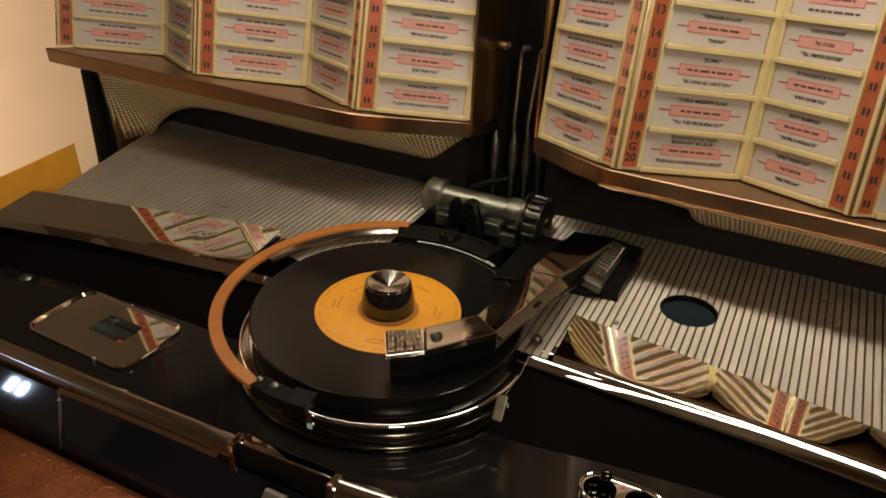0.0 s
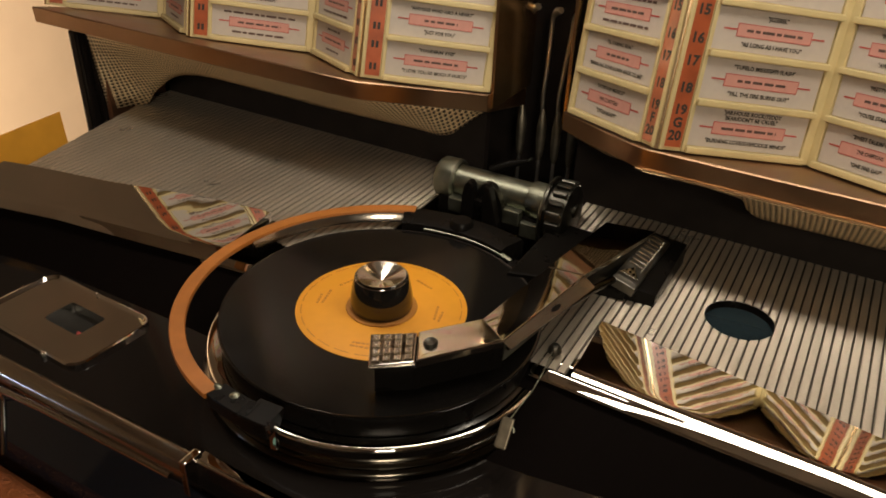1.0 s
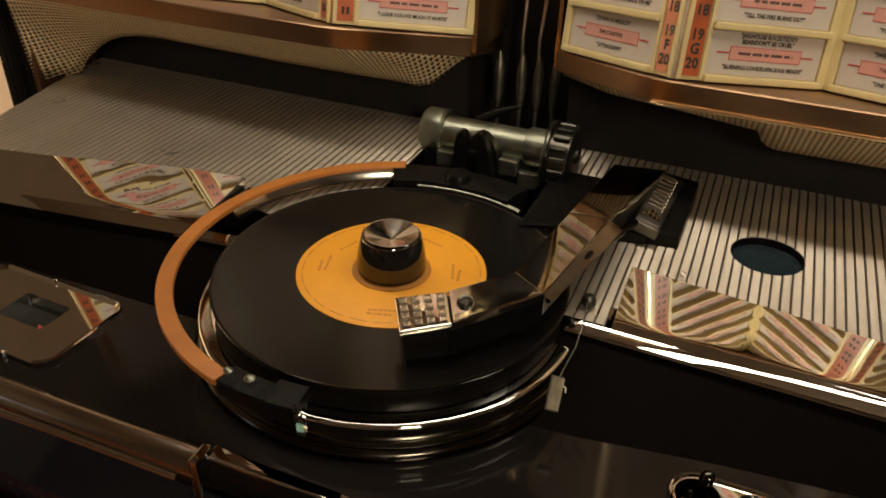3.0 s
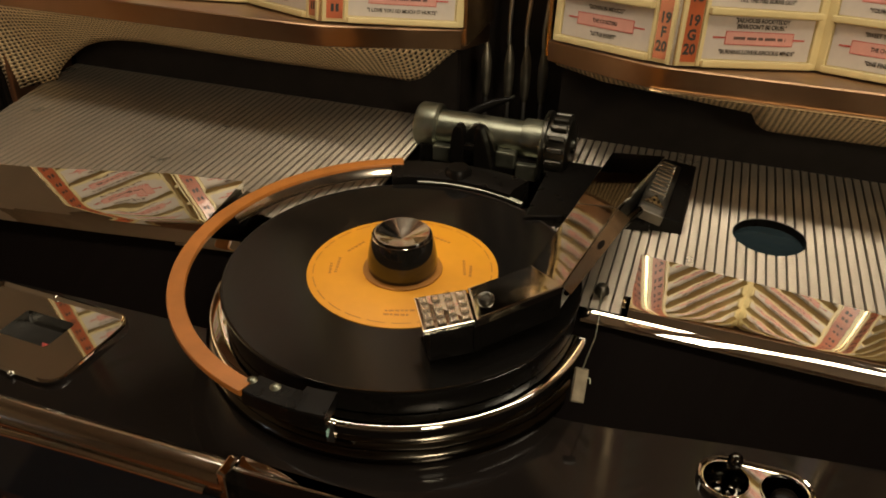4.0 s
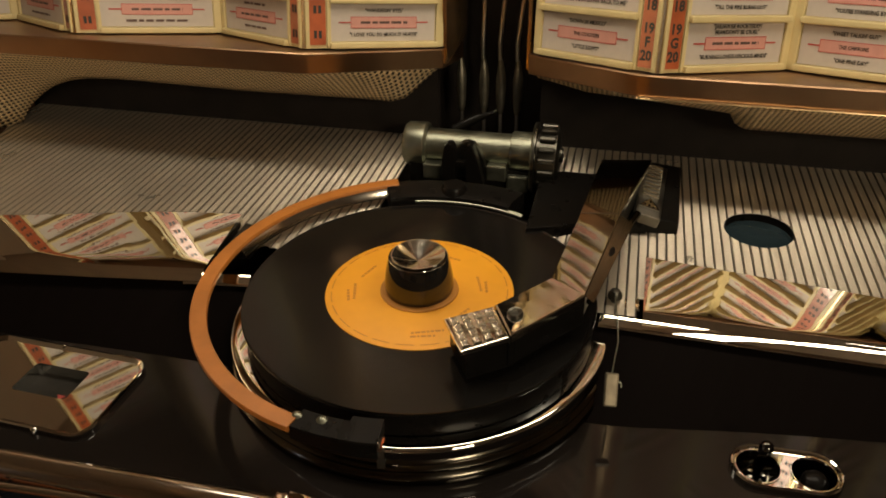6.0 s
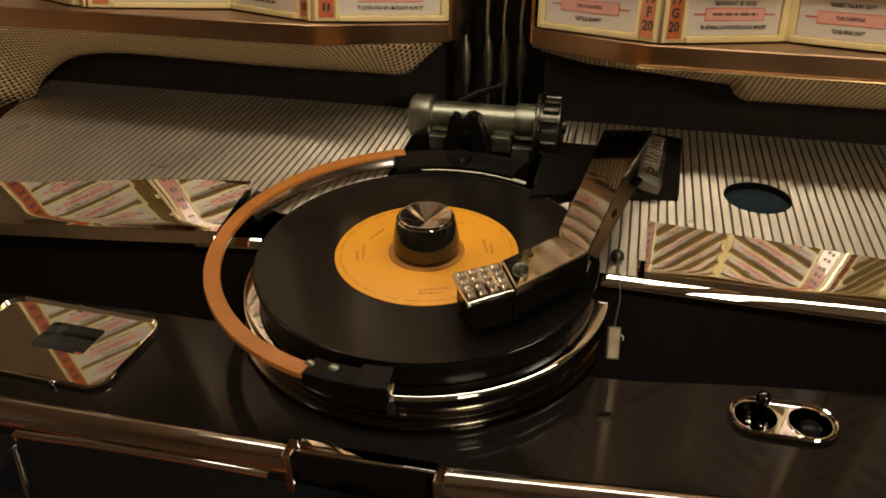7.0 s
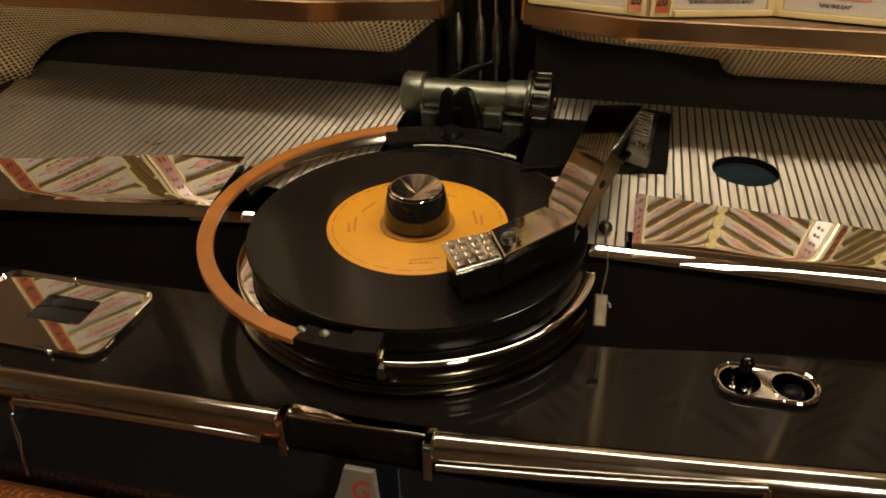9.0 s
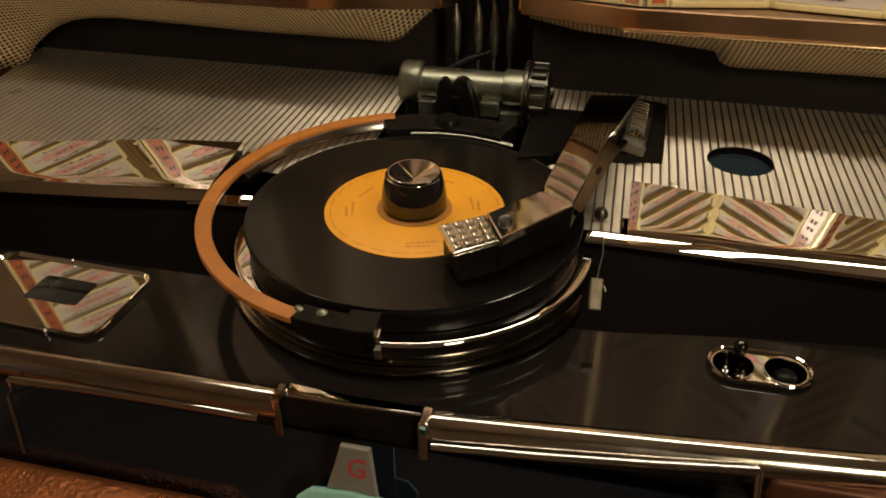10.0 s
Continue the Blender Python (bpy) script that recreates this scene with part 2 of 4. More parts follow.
# ---- the room ----
# right and front walls and ceiling are unseen and use the darkened plaster
for name, b, m, label in (
        ("wall_left", (-1.65, -1.60, -2.0, 2.6, -0.95, 1.6), WALL, "peach plaster wall beside the jukebox"),
        ("wall_back", (-1.60, 1.90, 2.55, 2.6, -0.95, 1.6), WALL, "plain peach plaster wall"),
        ("wall_right", (1.90, 1.95, -2.0, 2.6, -0.95, 1.6), WALL_SHADE_TINT, "plain plaster wall with the dimness in its colour"),
        ("wall_front", (-1.60, 1.90, -2.0, -1.95, -0.95, 1.6), WALL_SHADE_TINT, "plain plaster wall with the dimness in its colour"),
        ("ceiling", (-1.65, 1.95, -2.0, 2.6, 1.6, 1.65), WALL_SHADE_TINT, "plain ceiling"),
        ("floor", (-1.65, 1.95, -2.0, 2.6, -1.0, -0.95), FLOOR, "dark carpet floor")):
    tagged(part(name, box(*b), m), label, name.split("_")[0], kind="structure")

# ---- the cabinet ----
DECK = -0.029
PANEL = -0.005
LIP_Z = -0.0070
TOP_Z = 0.004
STRIP_BACK_L = [(-0.34, -0.004), (-0.297, 0.007), (-0.228, 0.0205), (-0.16, 0.0385), (-0.1130, 0.0452)]
STRIP_LIP_L = [(-0.34, -0.0450), (-0.302, -0.0370), (-0.229, -0.0220), (-0.165, -0.0145), (-0.115, -0.0075), (-0.085, -0.0040)]
STRIP_BACK_R = [(0.1049, 0.0458), (0.223, 0.031), (0.34, 0.012)]
STRIP_LIP_R = [(0.0853, -0.0005), (0.223, -0.0048), (0.34, -0.0140)]
RAIL_Y = [(-0.36, -0.1095), (-0.165, -0.1105), (-0.034, -0.1090), (0.035, -0.1080), (0.13, -0.1000), (0.207, -0.0928), (0.36, -0.076)]
xs = lambda a, b, n: [a + (b - a) * i / n for i in range(n + 1)]

# black lacquered deck with the slope that rises behind it, coloured as a shaded recess
PLATE_M = pose(-0.1665, -0.0715, DECK + 0.0005, 0, 0, -2.5)
SWITCH_M = pose(0.1648, -0.0536, DECK + 0.0005, 0, 0, 1.0)
CUPS = (-0.0107, 0.0107)
bm, bm2 = bmesh.new(), bmesh.new()
front, rear, slope = [], [], []
for x in xs(-0.345, 0.345, 46):
    lip = line(x, [(-0.345, -0.045), *STRIP_LIP_L, *STRIP_LIP_R])
    back = line(x, [(-0.345, -0.060), (-0.2167, -0.0411), (-0.119, -0.0404), (0.096, -0.0424), (0.156, -0.0331), (0.22, -0.0265), (0.345, -0.02)])
    front.append(Vector((x, line(x, RAIL_Y) - 0.002, DECK)))
    rear.append(Vector((x, back, DECK)))
    slope.append([bm2.verts.new(p) for p in ((x, back, DECK - 0.0004), (x, lip + 0.004, LIP_Z - 0.002), (x, lip + 0.012, LIP_Z - 0.002), (x, lip + 0.012, DECK - 0.02))])


def ring_points(cx, cy, r, n=32):
    return [(cx + r * math.cos(2 * math.pi * k / n), cy + r * math.sin(2 * math.pi * k / n)) for k in range(n)]


def loop_edges(bm, points):
    vs = [bm.verts.new(p) for p in points]
    return [bm.edges.new((a, b)) for a, b in zip(vs, vs[1:] + vs[:1])]


# the deck is one flat sheet with openings for the display window and the two switch cups
edges = loop_edges(bm, front + rear[::-1])
edges += loop_edges(bm, [PLATE_M @ Vector((x, y, -0.0005)) for x, y in ((-0.0100, -0.0070), (0.0205, -0.0070), (0.0205, 0.0130), (-0.0100, 0.0130))])
for cx in CUPS:
    edges += loop_edges(bm, [SWITCH_M @ Vector((x, y, -0.0005)) for x, y in ring_points(cx, 0, 0.0088)])
bmesh.ops.triangle_fill(bm, edges=edges, use_beauty=True)
for a, b in zip(front, front[1:]):
    q = [bm.verts.new(p) for p in (a, b, b - Vector((0, 0, 0.02)), a - Vector((0, 0, 0.02)))]
    bm.faces.new(q)
for a, b in zip(slope, slope[1:]):
    for k in range(3):
        bm2.faces.new((a[k], b[k], b[k + 1], a[k + 1]))
tagged(part("deck", bm, BLACK), "glossy black lacquered deck round the turntable", "deck", kind="structure")
# near-black colour holds the shade of the gap under the strip's lip
tagged(part("recess_shade_slope", bm2, mat("recess_shade_black", (0.0035, 0.0022, 0.0018), 0.7, spec=0.03)), "black slope standing in for the shaded recess behind the deck", "panel", kind="structure")

# cabinet carcass below and behind
tagged(part("cabinet_base", box(-0.36, 0.36, -0.10, 0.30, -0.93, -0.056, 0.004), BLACK_MATT), "black cabinet body under the deck", "cabinet", kind="structure")
tagged(part("back_wall", box(-0.37, 0.37, 0.262, 0.277, -0.05, 0.36), BLACK_MATT), "black back panel inside the cabinet", "panel", kind="structure")
for x0, x1 in ((-0.345, -0.034), (0.034, 0.345)):
    tagged(part("recess_wall", box(x0, x1, 0.1835, 0.190, -0.012, 0.052), BLACK_MATT), "dark back of the recess under the title shelf", "panel", kind="structure")
side = thing("cabinet_side", "dark cabinet side frame with a copper inner lining", "cabinet side", kind="structure")
part("side_frame", box(-0.3715, -0.3620, 0.113, 0.24, -0.06, 0.0595, 0.002), BLACK, side)
part("side_frame", box(-0.3620, -0.3545, 0.121, 0.24, -0.06, 0.0580, 0.002), BLACK, side)
part("lining", box(-0.3545, -0.3490, 0.1235, 0.183, -0.03, 0.0575, 0.001), LINING, side, "brown copper lining")
side2 = thing("cabinet_side", "dark cabinet side frame with a copper inner lining", "cabinet side", kind="structure")
part("side_frame", box(0.352, 0.386, 0.113, 0.24, -0.06, 0.0595, 0.003), BLACK, side2)
part("lining", box(0.3490, 0.3520, 0.1235, 0.183, -0.03, 0.0575, 0.001), LINING, side2, "brown copper lining")
# copper header over the title boards
tagged(part("header", prism([(-0.40, 0.160), (0.40, 0.160), (0.40, 0.235), (-0.40, 0.235)], 0.3265, 0.345, 0.003), HEADER), "copper header over the title boards", "header", kind="structure")


# ribbed sheets: flat ribs with sunk dark grooves, running front to back
def ribbed(name, x0, x1, front, y1, hole=None):
    bm = bmesh.new()
    pitch, groove, depth = 0.00475, 0.00062, 0.0008
    x = x0
    while x < x1:
        a, b = x, min(x + pitch - groove, x1)
        c = min(x + pitch, x1)
        ys = [y for y in [front(x)] + [q for q in xs(0.0, y1, 40) if q > front(x) + 0.002]]
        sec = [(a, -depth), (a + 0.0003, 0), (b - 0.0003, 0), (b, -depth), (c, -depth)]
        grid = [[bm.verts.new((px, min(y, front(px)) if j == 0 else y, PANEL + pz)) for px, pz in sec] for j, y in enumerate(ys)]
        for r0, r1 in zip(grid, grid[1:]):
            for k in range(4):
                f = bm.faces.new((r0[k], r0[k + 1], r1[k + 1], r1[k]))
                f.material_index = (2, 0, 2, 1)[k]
        x += pitch
    bmesh.ops.remove_doubles(bm, verts=bm.verts, dist=1e-6)
    if hole:
        hx, hy, hr = hole
        n = 40
        for k in range(n):
            a = 2 * math.pi * k / n
            co, no = Vector((hx + hr * math.cos(a), hy + hr * math.sin(a), 0)), Vector((math.cos(a), math.sin(a), 0))
            near = [f for f in bm.faces if (f.calc_center_median().xy - Vector((hx, hy))).length < hr + 0.006]
            geom = list({g for f in near for g in (*f.verts, *f.edges, f)})
            bmesh.ops.bisect_plane(bm, geom=geom, plane_co=co, plane_no=no, dist=1e-7)
        bmesh.ops.delete(bm, geom=[f for f in bm.faces if (f.calc_center_median().xy - Vector((hx, hy))).length < hr * 0.995], context="FACES")
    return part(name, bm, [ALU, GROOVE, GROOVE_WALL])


HOLE = (0.1648, 0.0985, 0.0182)
tagged(ribbed("ribbed_panel", -0.346, -0.045, lambda x: line(x, [(-0.348, 0.1800), (-0.325, 0.0750), (-0.3085, 0.0060), *[(a, b - 0.004) for a, b in STRIP_BACK_L[1:]], (-0.10, 0.03), (-0.045, 0.02)]), 0.1835),
       "ribbed satin aluminium sheet with fine grooves", "ribbed panel", "ribbed panels", "structure")
tagged(ribbed("ribbed_panel", 0.045, 0.346, lambda x: line(x, [(0.045, 0.006), (0.100, 0.006), *[(a, b - 0.004) for a, b in STRIP_BACK_R]]), 0.1835, HOLE),
       "ribbed satin aluminium sheet with a round hole", "ribbed panel", "ribbed panels", "structure")
hole_cup = thing("speaker_hole", "round dark hole with a metal rim in the ribbed sheet", "hole", kind="structure")
hole_cup.location = (HOLE[0], HOLE[1], PANEL)
part("wall", lathe([(HOLE[2] * 0.995, -0.0005), (HOLE[2] * 0.995, -0.0055), (HOLE[2] * 0.93, -0.0058)], 48), BLACK_PLASTIC, hole_cup, smooth=40)
part("cup", lathe([(0.0, -0.0050), (HOLE[2] * 0.93, -0.0050), (HOLE[2] * 0.99, -0.0046)], 48), mat("smoked_lens", (0.016, 0.026, 0.031), 0.14), hole_cup, smooth=40)
tagged(part("deck_floor", box(-0.35, 0.35, -0.03, 0.22, -0.035, -0.0305), BLACK_MATT), "dark floor under the ribbed sheets", "panel", kind="structure")


# polished strips in front of the ribbed sheets, with a rolled front lip
def strip(x0, x1, lip_from, lip_to, back, lip, label):
    t = thing("chrome_strip", label, "trim strip", "chrome strips")
    bm = bmesh.new()
    prof = [1.0, 1.0, 0.985] + [0.985 - 0.06 * k for k in range(1, 11)] + [0.33, 0.28, 0.23, 0.18, 0.14, 0.10, 0.07, 0.045, 0.02, 0.0]
    rows = []
    for x in xs(x0, x1, 40):
        yb, yl = line(x, back), line(x, lip) - 0.001
        tilt = line(x, [(-0.34, 7.0), (-0.10, 7.4), (0.10, 10.6), (0.35, 10.6)])
        roll = 1.0 if x > 0 else 0.35
        z = TOP_Z - 0.0008
        zs = [TOP_Z - 0.009, z]
        for f0, f1 in zip(prof[1:], prof[2:]):
            mid = (f0 + f1) / 2
            z -= (f0 - f1) * (yb - yl) * math.tan(radians(tilt + roll * line(mid, [(0.0, 13.0), (0.05, 10.0), (0.08, 4.0), (0.125, 3.0), (0.16, 10.0), (0.19, 9.0), (0.23, 2.0), (0.27, 0.0), (1.0, 0.0)])))
            zs.append(z)
        fall = (LIP_Z + 0.0006) - zs[-1]
        zs = zs[:2] + [q + fall * max(0.0, 1 - f / 0.10) for q, f in zip(zs[2:], prof[2:])]
        rows.append([bm.verts.new((x, yl + (yb - yl) * f, z)) for f, z in zip(prof, zs)])
    for a, b in zip(rows, rows[1:]):
        for k in range(len(prof) - 1):
            bm.faces.new((a[k], b[k], b[k + 1], a[k + 1]))
    for r in (rows[0], rows[-1]):
        foot = [bm.verts.new((v.co.x, v.co.y, min(v.co.z, PANEL) - 0.004)) for v in r]
        for k in range(len(r) - 1):
            bm.faces.new((r[k], r[k + 1], foot[k + 1], foot[k]))
    part("face", bm, CHROME_WAVY, t, smooth=35)
    path = [(x, line(x, lip), LIP_Z) for x in xs(lip_from, lip_to, 40)]
    ring = [(0.0040, 0.0022), (0.0030, 0.0018), (0.0018, 0.0012), (0.0006, 0.0006), (-0.0004, 0.0), (-0.0009, -0.0008), (-0.0010, -0.0013), (-0.0004, -0.0018), (0.0040, -0.0018)]
    part("lip", sweep(ring, path), CHROME, t, "bright rolled chrome edge", smooth=50)
    return t


strip(-0.313, -0.1130, -0.122, -0.088, STRIP_BACK_L, [(a, b + 0.001) for a, b in STRIP_LIP_L], "polished chrome strip mirroring the title cards")
strip(0.1049, 0.34, 0.0853, 0.34, STRIP_BACK_R, [(a, b + 0.001) for a, b in STRIP_LIP_R], "polished chrome strip mirroring the title cards")
br = thing("end_bracket", "small chrome bracket with a dark screw beside the strip", "bracket", "end brackets")
part("plate", prism([(0.0860, 0.0125), (0.1035, 0.0125), (0.1035, 0.0215), (0.0870, 0.0205)], LIP_Z, -0.0055, 0.0006), CHROME, br)
part("screw", lathe([(0, 0.0075), (0.0022, 0.0068), (0.0033, 0.005), (0.0035, 0.003), (0.0016, 0.0028), (0.0016, 0)], 20, m=Matrix.Translation((0.0915, 0.0165, -0.0055))), DARK_STEEL, br, "dark round screw head", smooth=40)
br2 = thing("end_bracket", "small chrome bracket beside the strip", "bracket", "end brackets")
part("plate", prism([(-0.111, 0.016), (-0.097, 0.018), (-0.099, 0.042), (-0.1115, 0.045)], LIP_Z, -0.002, 0.0006), DARK_STEEL, br2)

# ---- shelf and perforated valances ----
LEAN = radians(12)
AXIS = Vector((0, math.sin(LEAN), math.cos(LEAN)))
SLOPE = -math.tan(LEAN)


def board_z(y):
    return 0.0738 + SLOPE * (y - 0.1135)


def shelf(side_x, label):
    s = side_x
    t = thing("title_shelf", label, "shelf", "title shelves", "structure")
    front = [(0.027, 0.168), (0.045, 0.152), (0.075, 0.126), (0.092, 0.1125), (0.099, 0.1105), (0.13, 0.1095), (0.405 if s < 0 else 0.40, 0.1105 if s < 0 else 0.105)]
    bm = bmesh.new()
    rows = []
    for x, y in front:
        zf = board_z(y) - 0.0012
        rows.append([bm.verts.new((s * x, yy, zz)) for yy, zz in ((0.232, board_z(0.232) - 0.0012), (y + 0.001, zf), (y, zf - 0.0006), (y + 0.0008, zf - 0.012), (y + 0.0025, zf - 0.0130), (0.232, board_z(0.232) - 0.014))])
    for a, b in zip(rows, rows[1:]):
        for k in range(5):
            bm.faces.new((a[k], b[k], b[k + 1], a[k + 1]))
    for r in (rows[0], rows[-1]):
        bm.faces.new(r)
    part("ledge", bm, COPPER, t, smooth=30)
    if s > 0:
        bm = tube([(s * x, y - 0.0003, board_z(y) - 0.0135) for x, y in front[3:]], 0.0006, 8)
        part("bead", bm, GOLD, t, "thin gold edge")
    return t


shelf(-1, "copper-coloured shelf under the title cards")
shelf(1, "copper-coloured shelf under the title cards")


def valance(name, top, low, label):
    """A perforated sheet between the shelf's edge and its lower outline."""
    bm = bmesh.new()
    uv = bm.loops.layers.uv.new("UVMap")
    n = 6
    rows = []
    for x in xs(low[0][0], low[-1][0], 110):
        yt, zt = line(x, [(p[0], p[1]) for p in top]), line(x, [(p[0], p[2]) for p in top])
        yl, zl = line(x, [(p[0], p[1]) for p in low]), line(x, [(p[0], p[2]) for p in low])
        rows.append([bm.verts.new((x, yt + (yl - yt) * k / n, zt + (zl - zt) * k / n)) for k in range(n + 1)])
    for a, b in zip(rows, rows[1:]):
        for k in range(n):
            f = bm.faces.new((a[k], b[k], b[k + 1], a[k + 1]))
            for l in f.loops:
                c = l.vert.co
                l[uv].uv = (c.x, math.hypot(c.y - 0.114, c.z - 0.0613) * (1 if c.z < 0.0613 else -1))
    ob = part(name, bm, PERF, smooth=60)
    sol = ob.modifiers.new("sheet", "SOLIDIFY")
    sol.thickness = 0.0008
    return tagged(ob, label, "perforated sheet", "perforated sheets", "structure")


valance("perforated_sheet", [(-0.36, 0.117, 0.0605), (-0.099, 0.116, 0.0605), (-0.092, 0.118, 0.0600), (-0.027, 0.172, 0.0480)],
        [(-0.3535, 0.1240, -0.006), (-0.345, 0.136, -0.005), (-0.333, 0.149, -0.004), (-0.326, 0.149, 0.006), (-0.318, 0.149, 0.013), (-0.306, 0.148, 0.0215), (-0.295, 0.146, 0.0275), (-0.280, 0.142, 0.0333), (-0.264, 0.142, 0.0364), (-0.242, 0.142, 0.0375),
         (-0.193, 0.147, 0.0345), (-0.152, 0.151, 0.0320), (-0.079, 0.163, 0.0276), (-0.059, 0.163, 0.0271), (-0.0507, 0.165, 0.0296), (-0.0314, 0.172, 0.0475)],
        "copper-toned perforated metal sheet with an arched lower edge")
valance("perforated_sheet", [(0.027, 0.172, 0.0480), (0.092, 0.118, 0.0600), (0.099, 0.114, 0.0605), (0.36, 0.108, 0.0605)],
        [(0.033, 0.170, 0.0470), (0.0645, 0.153, 0.0465), (0.101, 0.153, 0.0438), (0.1465, 0.153, 0.0396), (0.1500, 0.153, 0.0335), (0.154, 0.153, 0.0312), (0.158, 0.153, 0.0305), (0.234, 0.153, 0.0309), (0.346, 0.150, 0.031)],
        "copper-toned perforated metal sheet stepped along its lower edge")

# ---- title boards ----
PITCH = 0.0255
ROWS_OF_CARDS = 10


def panel_frame(fx, fy, bx, by):
    """Local axes of one board panel: origin at the foot of its front fold, u towards the back fold, v up the lean, w out of the face."""
    f, b = Vector((fx, fy, board_z(fy))), Vector((bx, by, board_z(by)))
    u = b - f
    width = u.length
    u.normalize()
    w = u.cross(AXIS)
    if w.y > 0:
        w = -w
    return f, u, AXIS.copy(), w.normalized(), width


TITLES = {
    (0, 0): ("\"DOWN IN MEXICO\"", "THE COASTERS", "\"LITTLE EGYPT\""),
    (0, 1): ("\"EL CAMINO REAL\"", "", "\"BRING ALL YOUR LOVIN' BACK TO ME\""),
    (0, 3): ("", "", "\"LONG BLACK SHINY CAR\""),
    (1, 0): ("\"JAILHOUSE ROCK/TEDDY\nBEAR/DON'T BE CRUEL\"", "", "\"BURNING LOVE/SUSPICIOUS MINDS\""),
    (1, 1): ("\"TUPELO MISSISSIPPI FLASH\"", "", "\"TILL THE FIRE BURNS OUT\""),
    (1, 2): ("\"JEZEBEL\"", "", "\"AS LONG AS I HAVE YOU\""),
    (1, 3): ("\"TEENAGER IN LOVE\"", "", "\"DANNY\""),
    (2, 0): ("\"SWEET TALKIN' GUY\"", "THE CHIFFONS", "\"ONE FINE DAY\""),
    (2, 1): ("\"PRETTY FLAMINGO\"", "", "\"YOU'RE STANDING BY\""),
    (2, 2): ("\"IN THOUGHTS OF YOU\"", "", "\"AWAY FROM YOU\""),
    (2, 3): ("\"LOVE POTION NO9\"", "THE COVERS", "\"TELL HIM/THE EXCITERS\""),
    (10, 0): ("\"WANDERIN' EYES\"", "", "\"I LOVE YOU SO MUCH IT HURTS\""),
    (10, 1): ("\"ANYONE WHO HAD A HEART\"", "", "\"JUST FOR YOU\""),
    (10, 2): ("\"CALIFORNIA DREAMIN\"", "", "\"MONDAY MONDAY\""),
    (12, 1): ("", "", "\"LITTLE CHERISH\""),
}
rng = random.Random(4)


def title_card(key, o, u, v, w, width, cu, cv, flip):
    """One printed card in its slot, with its centre at cu, cv."""
    t = thing("title_card", "white jukebox title card with a pink artist box", "title card", "title cards")
    m = Matrix((u * flip, v, w)).transposed().to_4x4()
    m.translation = o + u * cu + v * cv + w * 0.0006
    t.matrix_world = m @ Matrix.Diagonal(((width - 0.0225) / 0.0735, 1, 1, 1))
    cw, ch = 0.0735, 0.0215
    part("card", box(-cw / 2, cw / 2, -ch / 2, ch / 2, -0.0004, 0.0), PAPER, t)
    bw, bh = 0.046, 0.0060
    part("artist_box", box(-bw / 2, bw / 2, -bh / 2, bh / 2, 0.0001, 0.00025), PINK, t, "pink artist box")
    bm = bmesh.new()
    e = 0.00035
    for x0, x1, y0, y1 in ((-bw / 2, bw / 2, bh / 2, bh / 2 + e), (-bw / 2, bw / 2, -bh / 2 - e, -bh / 2), (-bw / 2 - e, -bw / 2, -bh / 2 - e, bh / 2 + e), (bw / 2, bw / 2 + e, -bh / 2 - e, bh / 2 + e),
                           (-bw / 2 - 0.0085, -bw / 2 - e, -0.0004, 0.0004), (bw / 2 + e, bw / 2 + 0.0085, -0.0004, 0.0004)):
        box(x0, x1, y0, y1, 0.0001, 0.0003, bm=bm)
    part("red_rule", bm, RED, t, "dark red rules")
    top, mid, low = TITLES.get(key, ("", "", ""))
    z = 0.00035
    bars = bmesh.new()
    for words, y, size in ((top, 0.0068, 0.0030), (mid, 0.0, 0.0028), (low, -0.0070, 0.0030)):
        if words:
            long = max(len(q) for q in words.split("\n"))
            sq = min(1.05, 0.066 / (long * size * 0.62))
            part("lettering", text_mesh(words, size, pose(0, y + (0.0004 if "\n" in words else 0), z), squeeze=sq, bold=0.00009), INK, t)
        else:
            half = (0.010 + 0.008 * rng.random()) if y == 0 else (0.012 + 0.016 * rng.random())
            x = -half
            while x < half:
                l = 0.003 + 0.005 * rng.random()
                box(x, min(x + l, half), y - 0.0007, y + 0.0007, z - 0.0001, z, bm=bars)
                x += l + 0.0013
    if bars.verts:
        part("print_bar", bars, BARS, t)
    else:
        bars.free()
    return t


